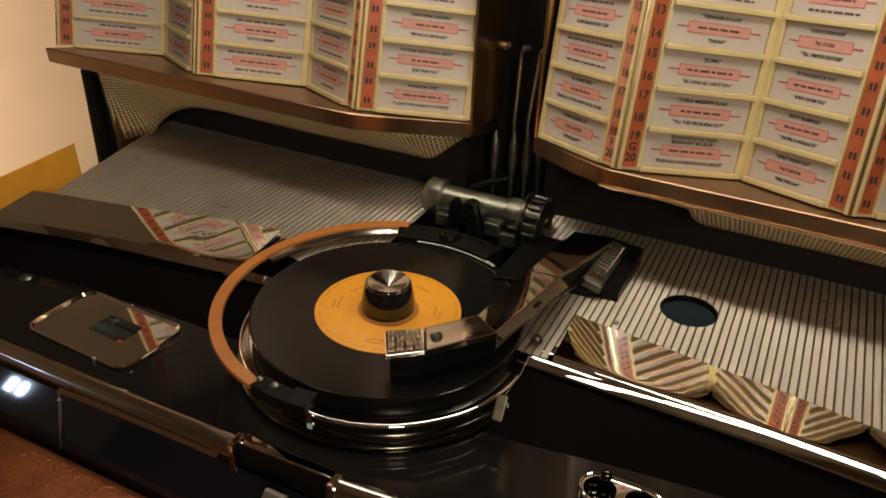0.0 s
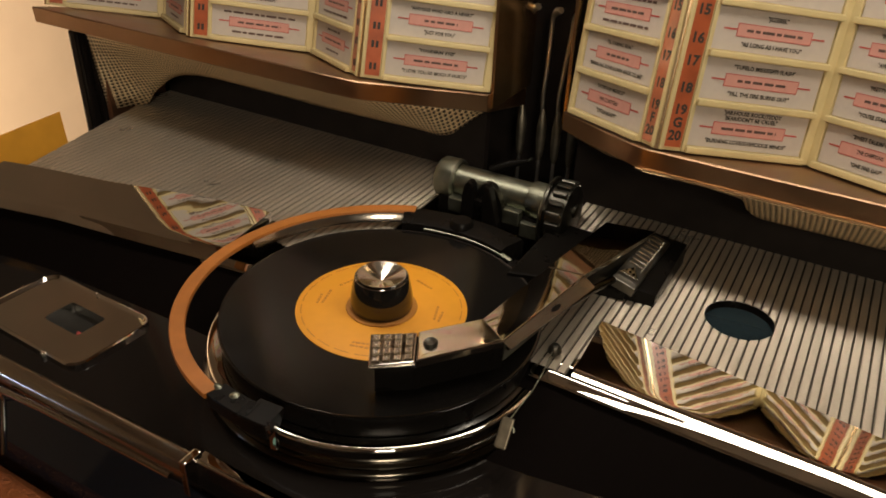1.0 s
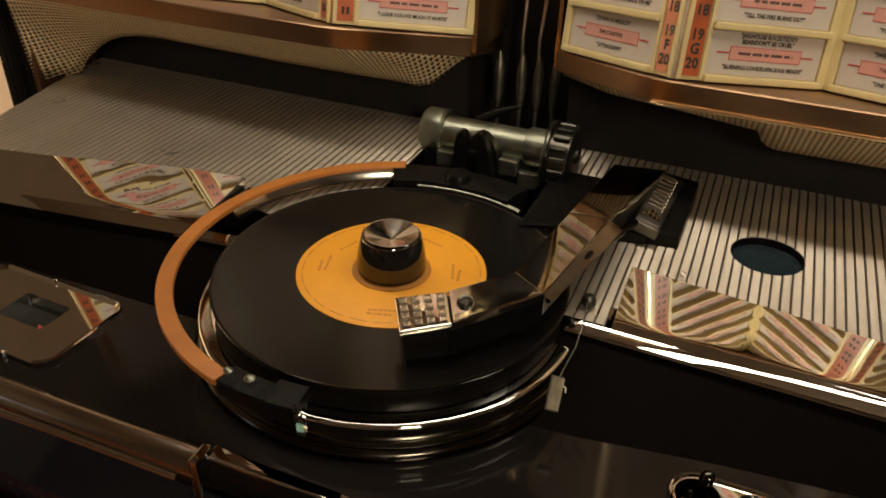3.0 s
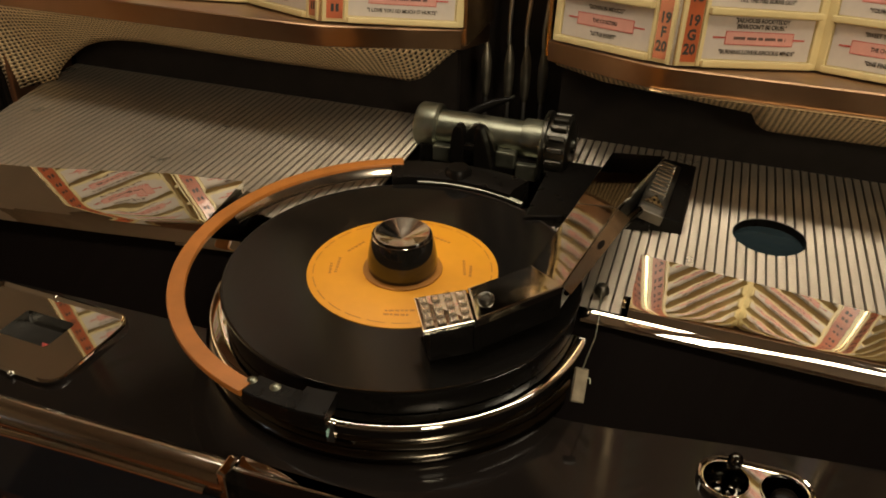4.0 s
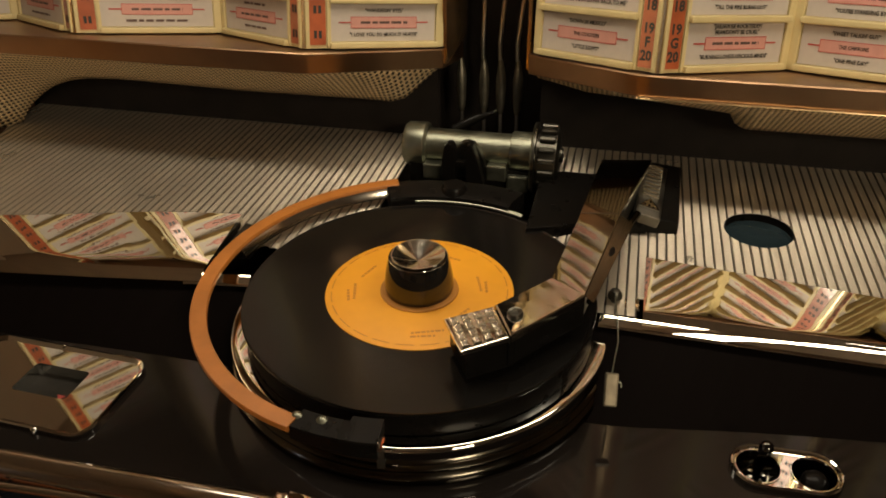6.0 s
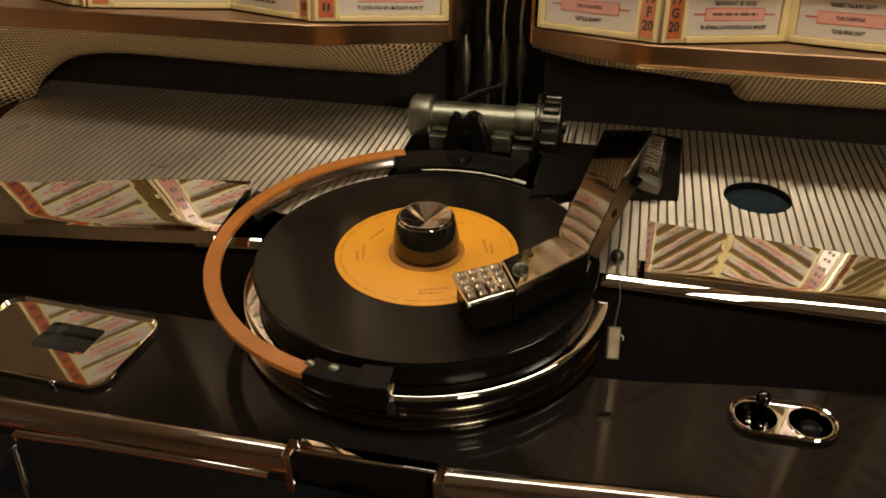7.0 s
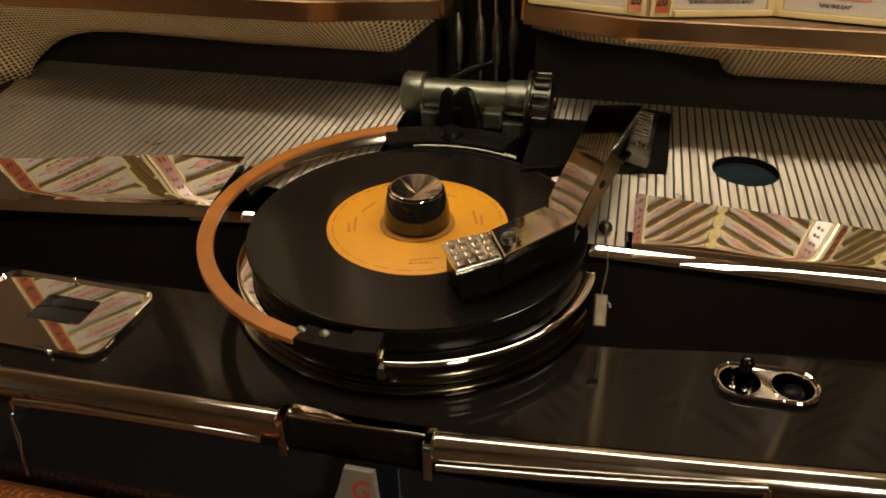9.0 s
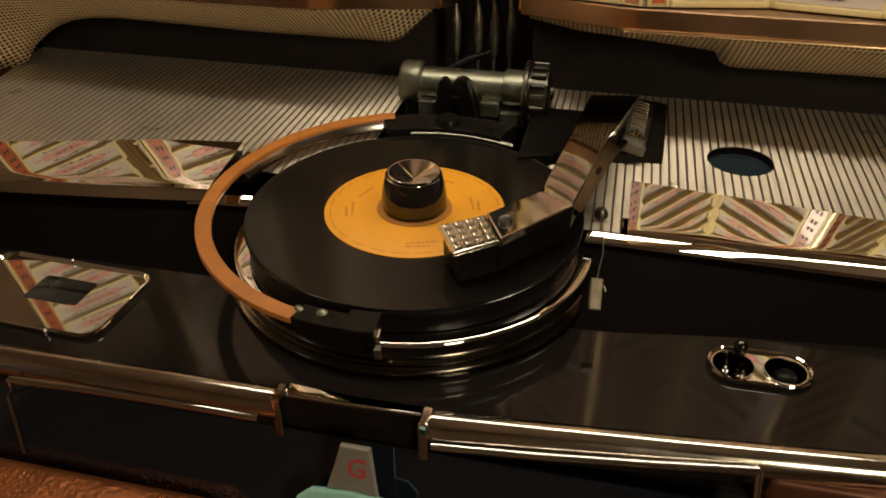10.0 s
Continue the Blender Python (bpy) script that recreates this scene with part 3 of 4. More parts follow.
def title_board(s, first, label):
    t = thing("title_board", label, "title board", "title boards")
    folds = [(0.0300, 0.1690), (0.1010, 0.1132), (0.1723, 0.1650), (0.2380, 0.1215), (0.3070, 0.1680), (0.3750, 0.1220)] if s > 0 else [(0.0275, 0.1733), (0.0992, 0.1240), (0.1795, 0.1790), (0.2560, 0.1310), (0.3440, 0.1890), (0.4110, 0.1270)]
    for i in range(5):
        p, q = folds[i], folds[i + 1]
        fr, bk = (q, p) if q[1] < p[1] else (p, q)
        o, u, v, w, width = panel_frame(s * fr[0], fr[1], s * bk[0], bk[1])
        m = Matrix((u, v, w)).transposed().to_4x4()
        if m.determinant() < 0:
            m = Matrix((u, v, w)).transposed().to_4x4()
        m.translation = o
        height = PITCH * ROWS_OF_CARDS + 0.004
        panel = part("panel", box(0.0005, width - 0.0005, 0, height, -0.0025, 0.0, m=m), CREAM, t)
        bm = box(0.0006, 0.0030, 0.0, height, 0.0, 0.0022, 0.0006, m=m)
        box(width - 0.0060, width - 0.0008, 0.0, height, 0.0, 0.0020, 0.0007, m=m, bm=bm)
        box(0.0135, 0.0160, 0.0, height, 0.0, 0.0014, 0.0005, m=m, bm=bm)
        for r in range(ROWS_OF_CARDS + 1):
            y0 = r * PITCH
            box(0.0150, width - 0.005, y0, y0 + 0.0036, 0.0, 0.0044, 0.0009, m=m, bm=bm)
        part("slot_frame", bm, CREAM, t)
        strip_part = part("index_strip", box(0.0032, 0.0128, 0.002, height - 0.001, 0.0, 0.0008, m=m), INDEX, t, "orange index strip with dark figures")
        flip = 1 if u.cross(v).dot(w) > 0 else -1
        mm = Matrix((u * flip, v, w)).transposed().to_4x4()
        letters = {1: "F", 2: "G", 3: "G", 0: "F"}
        for r in range(ROWS_OF_CARDS):
            for k, (body, dy) in enumerate((("", 0.006), ("", 0.013), ("", 0.020))):
                mm.translation = o + u * 0.008 + v * (r * PITCH + 0.002 + dy) + w * 0.0009
                if s > 0 and i in (0, 1):
                    body = (str(20 - 2 * r), "F" if i == 0 else "G", str(19 - 2 * r))[k] if r == 0 else (str(20 - 2 * r) if k == 0 else str(19 - 2 * r) if k == 2 else "")
                if body:
                    part("index_figure", text_mesh(body, 0.0072, mm, bold=0.0003), INK, strip_part)
                elif k != 1:
                    part("index_figure", box(0.0005, 0.0023, -0.0022, 0.0022, 0, 0.0001, m=mm, bm=box(-0.0023, -0.0005, -0.0022, 0.0022, 0, 0.0001, m=mm)), INK, strip_part)
        part("fold_edge", tube([o + v * 0.0 + w * 0.0004, o + v * height + w * 0.0004], 0.0009, 8), GOLD, t, "thin gold fold edge")
        for r in range(ROWS_OF_CARDS):
            title_card((first + i, r), o, u, v, w, width, 0.0160 + (width - 0.0225) / 2, r * PITCH + 0.0038 + 0.0109, flip)
    return t


title_board(1, 0, "cream folded title board with orange index strips")
title_board(-1, 10, "cream folded title board with orange index strips")
tagged(part("board_end", prism([(0.0250, 0.173), (0.0272, 0.173), (0.0272, 0.235), (0.0250, 0.235)], 0.05, 0.25), GOLD), "thin gold end of the title board", "trim", "board ends", "structure")
tagged(part("board_end", prism([(-0.0272, 0.173), (-0.0250, 0.173), (-0.0250, 0.235), (-0.0272, 0.235)], 0.05, 0.25), GOLD), "thin gold end of the title board", "trim", "board ends", "structure")

# guide rods in the gap between the boards
for x, lean in ((-0.0285, 0.000), (-0.0120, 0.000), (0.0000, 0.003), (0.0122, 0.004)):
    rod = thing("guide_rod", "slim curved chrome rod with a dull pointed sleeve", "rod", "guide rods")
    y = 0.233
    part("rod", tube([(x, y, -0.03), (x, y, 0.026), (x - 0.0010, y, 0.036), (x - 0.0012, y, 0.046), (x - 0.0004 + lean * 0.3, y, 0.066), (x + lean, y, 0.093), (x + lean + 0.0004, y - 0.001, 0.100), (x + lean + 0.0024, y - 0.003, 0.1045)], 0.0014, 10), ROD, rod, smooth=60)
    part("sleeve", tube([(x, y, -0.006), (x, y, -0.002), (x, y, 0.008), (x, y, 0.020), (x, y, 0.026), (x - 0.0004, y, 0.034)], [0.0016, 0.0026, 0.0034, 0.0036, 0.0028, 0.0015], 12), SLEEVE, rod, "dull pointed sleeve", smooth=50)
    part("tip", tube([(x + lean + 0.0014, y - 0.002, 0.1025), (x + lean + 0.0042, y - 0.004, 0.1065), (x + lean + 0.0078, y - 0.006, 0.1080)], [0.0018, 0.0026, 0.0022], 10), ROD, rod, "pale metal tip", smooth=50)

# ---- turntable ----
tt = thing("turntable", "black turntable with a chrome rim on the deck", "turntable")
part("platter", lathe([(0, -0.002), (0.078, -0.002), (0.0815, -0.003), (0.083, -0.006), (0.083, -0.0125), (0.080, -0.014), (0.080, DECK)], 128), BLACK_PLASTIC, tt, smooth=40)
part("rim", lathe([(0.083, -0.0130), (0.0893, -0.0128), (0.0902, -0.0131), (0.0908, -0.0138), (0.0909, -0.0146), (0.0905, -0.0152)], 160), CHROME, tt, "polished chrome rim", smooth=60)
part("band", lathe([(0.0903, -0.0150), (0.0900, -0.0160), (0.0897, -0.0196)], 160), BLACK, tt, "black band under the rim", smooth=40)
part("skirt", lathe([(0.0897, -0.0194), (0.0904, -0.0201), (0.0907, -0.0208), (0.0904, -0.0216), (0.0914, -0.0222), (0.0922, -0.0231), (0.0920, -0.0243), (0.0934, -0.0254), (0.0942, -0.0266), (0.0942, DECK)], 160), mat("smoked_chrome", (0.085, 0.076, 0.062), 0.16, 1.0, noise_scale=60, rough_vary=0.05), tt, "dark chrome base ring", smooth=40)

rec = thing("record", "black seven-inch record with an orange label", "record")
part("disc", lathe([(0.0170, -0.0002), (0.0452, -0.0004), (0.0500, -0.0006), (0.0828, -0.0006), (0.0838, -0.0002), (0.0842, -0.0010), (0.0838, -0.0019), (0.0170, -0.0019), (0.0170, -0.0002)], 160), VINYL, rec, smooth=8)
part("label", lathe([(0.0168, 0.0002), (0.0446, 0.0002), (0.0450, 0.0), (0.0450, -0.0004)], 128), LABEL, rec, "orange paper label with faint print", smooth=30)
bm = bmesh.new()
for k in range(96):
    a0 = 360 * k / 96
    if k % 4 != 3:
        lathe([(0.0418, 0.00028), (0.0423, 0.00028)], 2, a0, a0 + 3.7, bm=bm)
for ang, r, l in ((195, 0.031, 0.013), (200, 0.034, 0.009), (160, 0.030, 0.010), (20, 0.029, 0.012), (14, 0.032, 0.008), (290, 0.033, 0.014), (286, 0.036, 0.010), (75, 0.031, 0.012), (330, 0.028, 0.008)):
    x = -l / 2
    while x < l / 2:
        w = 0.0008 + 0.0018 * rng.random()
        box(x, x + w, -0.0006, 0.0006, 0, 0.0001, m=pose(0, 0, 0.0002, 0, 0, ang) @ pose(r, 0, 0, 0, 0, 90), bm=bm)
        x += w + 0.0006
part("label_print", bm, PRINT, rec, "faint brown print")

KNOB = mat("smoked_gloss", (0.012, 0.011, 0.010), 0.05, 0.0, spec=0.8, noise_scale=80, rough_vary=0.02)
knob = thing("spindle_knob", "chrome spindle cap with a spun cone top", "knob")
part("skirt", lathe([(0.0188, 0.0002), (0.0186, 0.0008), (0.0174, 0.0011), (0.0150, 0.0011)], 64), mat("brown_paper", (0.42, 0.17, 0.02), 0.6), knob, "orange paper collar", smooth=40)
part("body", lathe([(0.0150, 0.0002), (0.0160, 0.0010), (0.0164, 0.0030), (0.0163, 0.0060), (0.0160, 0.0090), (0.0155, 0.0120), (0.0148, 0.0155), (0.0140, 0.0189)], 64), KNOB, knob, smooth=60)
part("ring", lathe([(0.0140, 0.0188), (0.0140, 0.0191), (0.0138, 0.0194), (0.0135, 0.0193)], 64), CHROME, knob, "thin bright ring", smooth=60)
part("shoulder", lathe([(0.0137, 0.0192), (0.0131, 0.0200), (0.0128, 0.0202)], 64), BLACK_CHROME, knob, "dark shoulder", smooth=60)


def spun_metal():
    m = mat("spun_chrome", (0.76, 0.72, 0.64), 0.10, 1.0, noise_scale=300, rough_vary=0.04)
    return m


part("cap", lathe([(0.0129, 0.0200), (0.0127, 0.0205), (0.0122, 0.0205), (0.0, 0.0165)], 72), spun_metal(), knob, "spun metal top")

# ---- gripper bow ----
bow = thing("gripper_arm", "orange gripper bow with black ends round the record", "gripper arm")
bow.location = (0.0030, -0.0040, 0)


def bow_radius(deg):
    """Outer radius of the bow, which opens slightly towards the mechanism."""
    u = (deg - 180) / 70
    return 0.1085 - 0.0038 * u - 0.0008 * u * u


def bow_sweep(section, a0, a1, n=64):
    """A closed section of (distance inside the outer edge, height) pairs swept along the bow."""
    bm = bmesh.new()
    rings = []
    for k in range(n + 1):
        deg = a0 + (a1 - a0) * k / n
        r, a = bow_radius(deg), radians(deg)
        rings.append([bm.verts.new(((r - d) * math.cos(a), (r - d) * math.sin(a), z)) for d, z in section])
    m = len(section)
    for a, b in zip(rings, rings[1:]):
        for k in range(m):
            bm.faces.new((a[k], a[(k + 1) % m], b[(k + 1) % m], b[k]))
    bm.faces.new(rings[0])
    bm.faces.new(rings[-1])
    return bm


part("bow", bow_sweep([(0.0077, 0.0046), (0.0074, 0.0052), (0.0004, 0.0052), (0.0, 0.0046), (0.0, 0.0030), (0.0006, 0.0024), (0.0074, 0.0024), (0.0077, 0.0030)], 112, 254.5), ORANGE, bow, "orange plastic bow", smooth=40)
part("inner_band", bow_sweep([(0.0112, -0.0012), (0.0082, -0.0012), (0.0078, 0.0036), (0.0084, 0.0036), (0.0112, -0.0004)], 116, 172), RAIL_CHROME, bow, "bright metal inner band", smooth=40)
part("end_block", bow_sweep([(0.0115, 0.0048), (0.0018, 0.0048), (0.0014, 0.0042), (0.0014, -0.0018), (0.0095, -0.0018), (0.0115, 0.0010)], 254.2, 268, 16), BLACK_PLASTIC, bow, "black plastic end block")
part("end_tab", bow_sweep([(0.0145, 0.0046), (0.0018, 0.0046), (0.0012, 0.0040), (0.0012, -0.0030), (0.0105, -0.0030), (0.0145, 0.0012)], 266.5, 274.5, 12), BLACK_PLASTIC, bow, "black plastic end tab")
part("hook", joined(bow_sweep([(0.0072, 0.0012), (0.0048, 0.0012), (0.0048, -0.0118), (0.0072, -0.0118)], 273.6, 275.4, 4), bow_sweep([(0.0072, 0.0020), (0.0018, 0.0020), (0.0018, 0.0004), (0.0072, 0.0004)], 272.6, 275.4, 4)), CHROME, bow, "bent chrome end hook")
for x, y in ((-0.0265, -0.0922), (-0.0162, -0.0926)):
    part("rivet", lathe([(0, 0.0011), (0.0014, 0.0009), (0.0023, 0.0), (0.0019, -0.0006)], 20, m=Matrix.Translation((x, y, 0.0048))), STEEL, bow, "dull steel rivet", smooth=60)

# ---- record transfer mechanism ----
mech = thing("transfer_mechanism", "dark cast metal record transfer mechanism with a toothed wheel", "mechanism")
AY, AZ = 0.140, 0.0095
along_x = Matrix.Translation((0, AY, AZ)) @ pose(0, 0, 0, 0, 90, 0)
part("barrel", lathe([(0, -0.030), (0.0105, -0.030), (0.0105, 0.026), (0, 0.026)], 40, m=along_x), STEEL, mech, smooth=40)
part("collar", lathe([(0, -0.0440), (0.0120, -0.0440), (0.0136, -0.0420), (0.0138, -0.0310), (0.0124, -0.0295), (0, -0.0295)], 40, m=along_x), STEEL, mech, smooth=40)
part("collar", lathe([(0, 0.0225), (0.0118, 0.0225), (0.0124, 0.0240), (0.0124, 0.0370), (0, 0.0375)], 40, m=along_x), STEEL, mech, smooth=40)
wheel_m = Matrix.Translation((0, AY - 0.001, AZ - 0.0026)) @ pose(0, 0, 0, 0, 90, 0) @ Matrix.Diagonal((1.07, 1.07, 0.97, 1))
wheel = part("toothed_wheel", lathe([(0, 0.0375), (0.0196, 0.0375), (0.0202, 0.0381), (0.0202, 0.0395), (0.0172, 0.0400), (0.0172, 0.0520), (0.0150, 0.0535), (0, 0.0535)], 48, m=wheel_m), DARK_STEEL, mech, smooth=40)
part("disc", lathe([(0.0125, 0.0370), (0.0200, 0.0370), (0.0203, 0.0376), (0.0200, 0.0380)], 48, m=wheel_m), STEEL, wheel, "pale metal disc", smooth=40)
tooth = part("tooth", box(-0.0014, 0.0014, 0.0165, 0.0198, 0.0415, 0.0515, 0.0006, 1), DARK_STEEL, wheel)
tooth.matrix_basis = wheel_m
for k in range(1, 18):
    o = new("tooth", tooth.data)
    o.parent, o.matrix_basis = wheel, wheel_m @ pose(0, 0, 0, 0, 0, 20 * k)
part("axle", lathe([(0, 0.051), (0.0045, 0.051), (0.0045, 0.0535), (0.003, 0.0540), (0, 0.0540)], 20, m=along_x), DARK_STEEL, mech, smooth=40)
for x0, x1, z in ((-0.0300, -0.0185, 0.0036), (0.0094, 0.0216, 0.0060), (0.0220, 0.0350, 0.0)):
    part("saddle", box(x0, x1, 0.1240, 0.132, z - 0.010, z, 0.001), STEEL, mech)


def upright(points, y0, y1, bevel):
    bm = prism(points, -y1, -y0, bevel)
    bmesh.ops.transform(bm, matrix=pose(0, 0, 0, 90, 0, 0), verts=bm.verts)
    return bm


part("fork", upright([(-0.0167, -0.006), (-0.0080, -0.006), (-0.0078, 0.0140), (-0.0085, 0.0195), (-0.0103, 0.0220), (-0.0127, 0.0220), (-0.0148, 0.0195), (-0.0160, 0.0120)], 0.1165, 0.1225, 0.0012), BLACK_PLASTIC, mech, "black rounded fork finger")
part("fork", upright([(-0.0018, -0.006), (0.0100, -0.006), (0.0062, 0.0100), (0.0026, 0.0212), (0.0010, 0.0226), (-0.0008, 0.0218), (-0.0016, 0.0140)], 0.1165, 0.1225, 0.0012), BLACK_PLASTIC, mech, "black pointed fork finger")
part("cross_bar", box(-0.0095, -0.0005, 0.1175, 0.1220, 0.0065, 0.0105, 0.0008), BLACK_PLASTIC, mech)
part("cheek", upright([(-0.0105, -0.004), (-0.0102, 0.0115), (-0.0086, 0.0160), (-0.0055, 0.0192), (-0.0022, 0.0203), (0.0014, 0.0192), (0.0046, 0.0155), (0.0075, 0.0090), (0.0098, 0.0030), (0.0098, -0.004)], 0.1255, 0.1300, 0.001), DARK_STEEL, mech, "dark domed cheek")
part("grip_block", lathe([(0.0870, -0.004), (0.0875, 0.0030), (0.0920, 0.0045), (0.1050, 0.0045), (0.1065, 0.0030), (0.1065, -0.008), (0.0930, -0.008), (0.0870, -0.004)], 30, 70, 115, m=Matrix.Translation((0, -0.001, 0))), BLACK_PLASTIC, mech, "black curved grip block", smooth=30)
part("pad_edge", lathe([(0.0858, -0.0005), (0.0858, 0.0006), (0.0872, 0.0014), (0.0880, 0.0012), (0.0880, -0.0005), (0.0858, -0.0005)], 30, 64, 106), STEEL, mech)
part("boss", lathe([(0, 0.004), (0.006, 0.004), (0.0075, 0.002), (0.0075, -0.006), (0, -0.006)], 24, m=Matrix.Translation((-0.0035, 0.094, 0.004))), BLACK_PLASTIC, mech, smooth=40)
part("block", box(-0.040, 0.045, 0.128, 0.160, -0.030, 0.002, 0.002), BLACK_PLASTIC, mech, "black mounting block")
part("lever", tube([(-0.019, 0.165, 0.0095), (-0.006, 0.168, 0.0165), (0.0062, 0.170, 0.0212)], [0.0034, 0.0030, 0.0012], 10), BLACK_PLASTIC, mech, smooth=50)
part("lever_tip", tube([(0.0058, 0.170, 0.0212), (0.0080, 0.170, 0.0232)], 0.0010, 8), STEEL, mech, "bright lever tip")
part("shaft", prism([(0.042, 0.064), (0.060, 0.070), (0.070, 0.077), (0.105, 0.082), (0.105, 0.136), (0.042, 0.136)], -0.014, 0.0015, 0.0015), BLACK_PLASTIC, mech, "black cross shaft")

# ---- tone arm ----
arm = thing("tone_arm", "chrome tone arm with a waffle finger pad resting on the record", "tone arm")
P0, P1, P2, P3 = Vector((0.0222, -0.0430, 0.0183)), Vector((0.0330, -0.0607, 0.0165)), Vector((0.0510, -0.0510, 0.0195)), Vector((0.0415, -0.0330, 0.0205))


def slab(top, drop, bevel=0.0006):
    bm = bmesh.new()
    a = [bm.verts.new(p) for p in top]
    b = [bm.verts.new(Vector(p) - Vector((0, 0, drop))) for p in top]
    n = len(top)
    f = bm.faces.new(a)
    bm.faces.new(b[::-1])
    for i in range(n):
        bm.faces.new((a[i], b[i], b[(i + 1) % n], a[(i + 1) % n]))
    if bevel:
        bmesh.ops.bevel(bm, geom=list(f.edges), offset=bevel, segments=3, affect="EDGES", profile=0.6)
    return bm


pad = part("finger_pad", slab((P0, P1, P2, P3), 0.0018), HEAD_CHROME, arm, "chrome pad with a grid of raised squares")
for i in range(4):
    for j in range(4):
        bm = bmesh.new()
        q = []
        for a, b in ((0, 0), (1, 0), (1, 1), (0, 1)):
            s_, t_ = (i + 0.13 + 0.74 * a) / 4, (j + 0.13 + 0.74 * b) / 4
            s_, t_ = 0.03 + 0.94 * s_, 0.03 + 0.94 * t_
            q.append(P0.lerp(P1, s_).lerp(P3.lerp(P2, s_), t_) + Vector((0, 0, 0.0001)))
        c = sum(q, Vector()) / 4
        rings = [[bm.verts.new(c + (p - c) * k + Vector((0, 0, h))) for p in q] for k, h in ((1.0, -0.0003), (0.84, 0.0009), (0.74, 0.0010), (0.45, 0.0006))]
        for a, b in zip(rings, rings[1:]):
            for k in range(4):
                bm.faces.new((a[k], a[(k + 1) % 4], b[(k + 1) % 4], b[k]))
        bm.faces.new(rings[-1])
        part("square", bm, PAD, pad)
HEAD = [P3 + Vector((0.0, 0, 0.0)), P2 + Vector((0.0, 0, 0.0)), Vector((0.0781, -0.0187, 0.0210)), Vector((0.0625, -0.0085, 0.0210))]
part("head_shell", slab([p + Vector((0.0004, 0.0004, 0.0006)) for p in HEAD], 0.0125, 0.0008), HEAD_CHROME, arm)
part("head_side", slab([p + Vector((0, 0, -0.003)) + (p - Vector((0.058, -0.03, 0.02))) * 0.02 for p in HEAD], 0.012, 0.0005), BLACK_PLASTIC, arm, "black head shell body")
part("stylus_holder", slab([p + Vector((0.002, 0.002, -0.0022)) for p in (P0, P1, P2, P3)], 0.0135), BLACK_PLASTIC, arm, "black stylus holder")
part("screw_hole", lathe([(0, 0.0004), (0.0016, 0.0004), (0.0021, 0.0011), (0.0030, 0.0013), (0.0034, 0.0006), (0.0034, -0.0005)], 24, m=Matrix.Translation((0.0512, -0.0375, 0.0212)) @ pose(0, 0, 0, 0, -6, 30)), DARK_STEEL, arm, "recessed screw in the head", smooth=50)
LOW = [Vector((0.0625, -0.0085, 0.0214)), Vector((0.0781, -0.0187, 0.0214)), Vector((0.0900, 0.0530, 0.0222)), Vector((0.0705, 0.0500, 0.0222))]
HIGH = [Vector((0.0705, 0.0503, 0.0222)), Vector((0.0900, 0.0533, 0.0222)), Vector((0.1055, 0.1300, 0.0165)), Vector((0.0770, 0.1250, 0.0165))]
part("arm_top", slab(LOW, 0.0030, 0.0008), ARM_CHROME, arm, "flat polished arm", smooth=30)
part("arm_top", slab(HIGH, 0.0030, 0.0008), ARM_CHROME, arm, "flat polished arm", smooth=30)
bm = bmesh.new()
edge = [LOW[1] + Vector((0.0003, 0.0, -0.0006)), LOW[2] + Vector((0.0003, 0.0, -0.0006))]
outer = [LOW[1] + Vector((0.0042, 0.0005, -0.0036)), LOW[2] + Vector((0.0070, -0.0010, -0.0044))]
inner = [p + Vector((-0.003, 0, -0.001)) for p in outer]
q = [[bm.verts.new(a.lerp(b, k / 6)) for k in range(7)] for a, b in (edge, outer, inner)]
for a, b in zip(q, q[1:]):
    for k in range(6):
        bm.faces.new((a[k], a[k + 1], b[k + 1], b[k]))
part("flank", bm, mat("satin_arm", (0.15, 0.14, 0.12), 0.20, 1.0, noise_scale=90, rough_vary=0.06), arm, "sloping satin flank")
mid = (edge[0].lerp(edge[1], 0.56) + outer[0].lerp(outer[1], 0.56)) / 2
run, fall = (edge[1] - edge[0]).normalized(), (outer[0] - edge[0]).normalized()
mm = Matrix((run, fall, run.cross(fall))).transposed().to_4x4()
mm.translation = mid
part("slot", lathe([(0, 0.0003), (0.0016, 0.0003), (0.0018, -0.0004)], 20, m=mm @ Matrix.Diagonal((2.4, 0.8, -1 if run.cross(fall).z < 0 else 1, 1))), BLACK_PLASTIC, arm, "dark oval slot", smooth=30)
TUBE_TOP = LOW[:3] + HIGH[2:] + [LOW[3]]
part("arm_body", slab([p + Vector((0.0, 0.0, -0.0034)) + (p - Vector((0.083, 0.05, p.z))) * -0.03 for p in TUBE_TOP], 0.0095, 0.0004), DARK_STEEL, arm, "dark underside of the arm")
part("wire_channel", tube([(0.0800, -0.0165, 0.0165), (0.0860, 0.0200, 0.0150), (0.0935, 0.0560, 0.0120), (0.0990, 0.0760, 0.0100)], [0.0012, 0.0020, 0.0022, 0.0022], 10), BLACK_CHROME, arm, smooth=50)

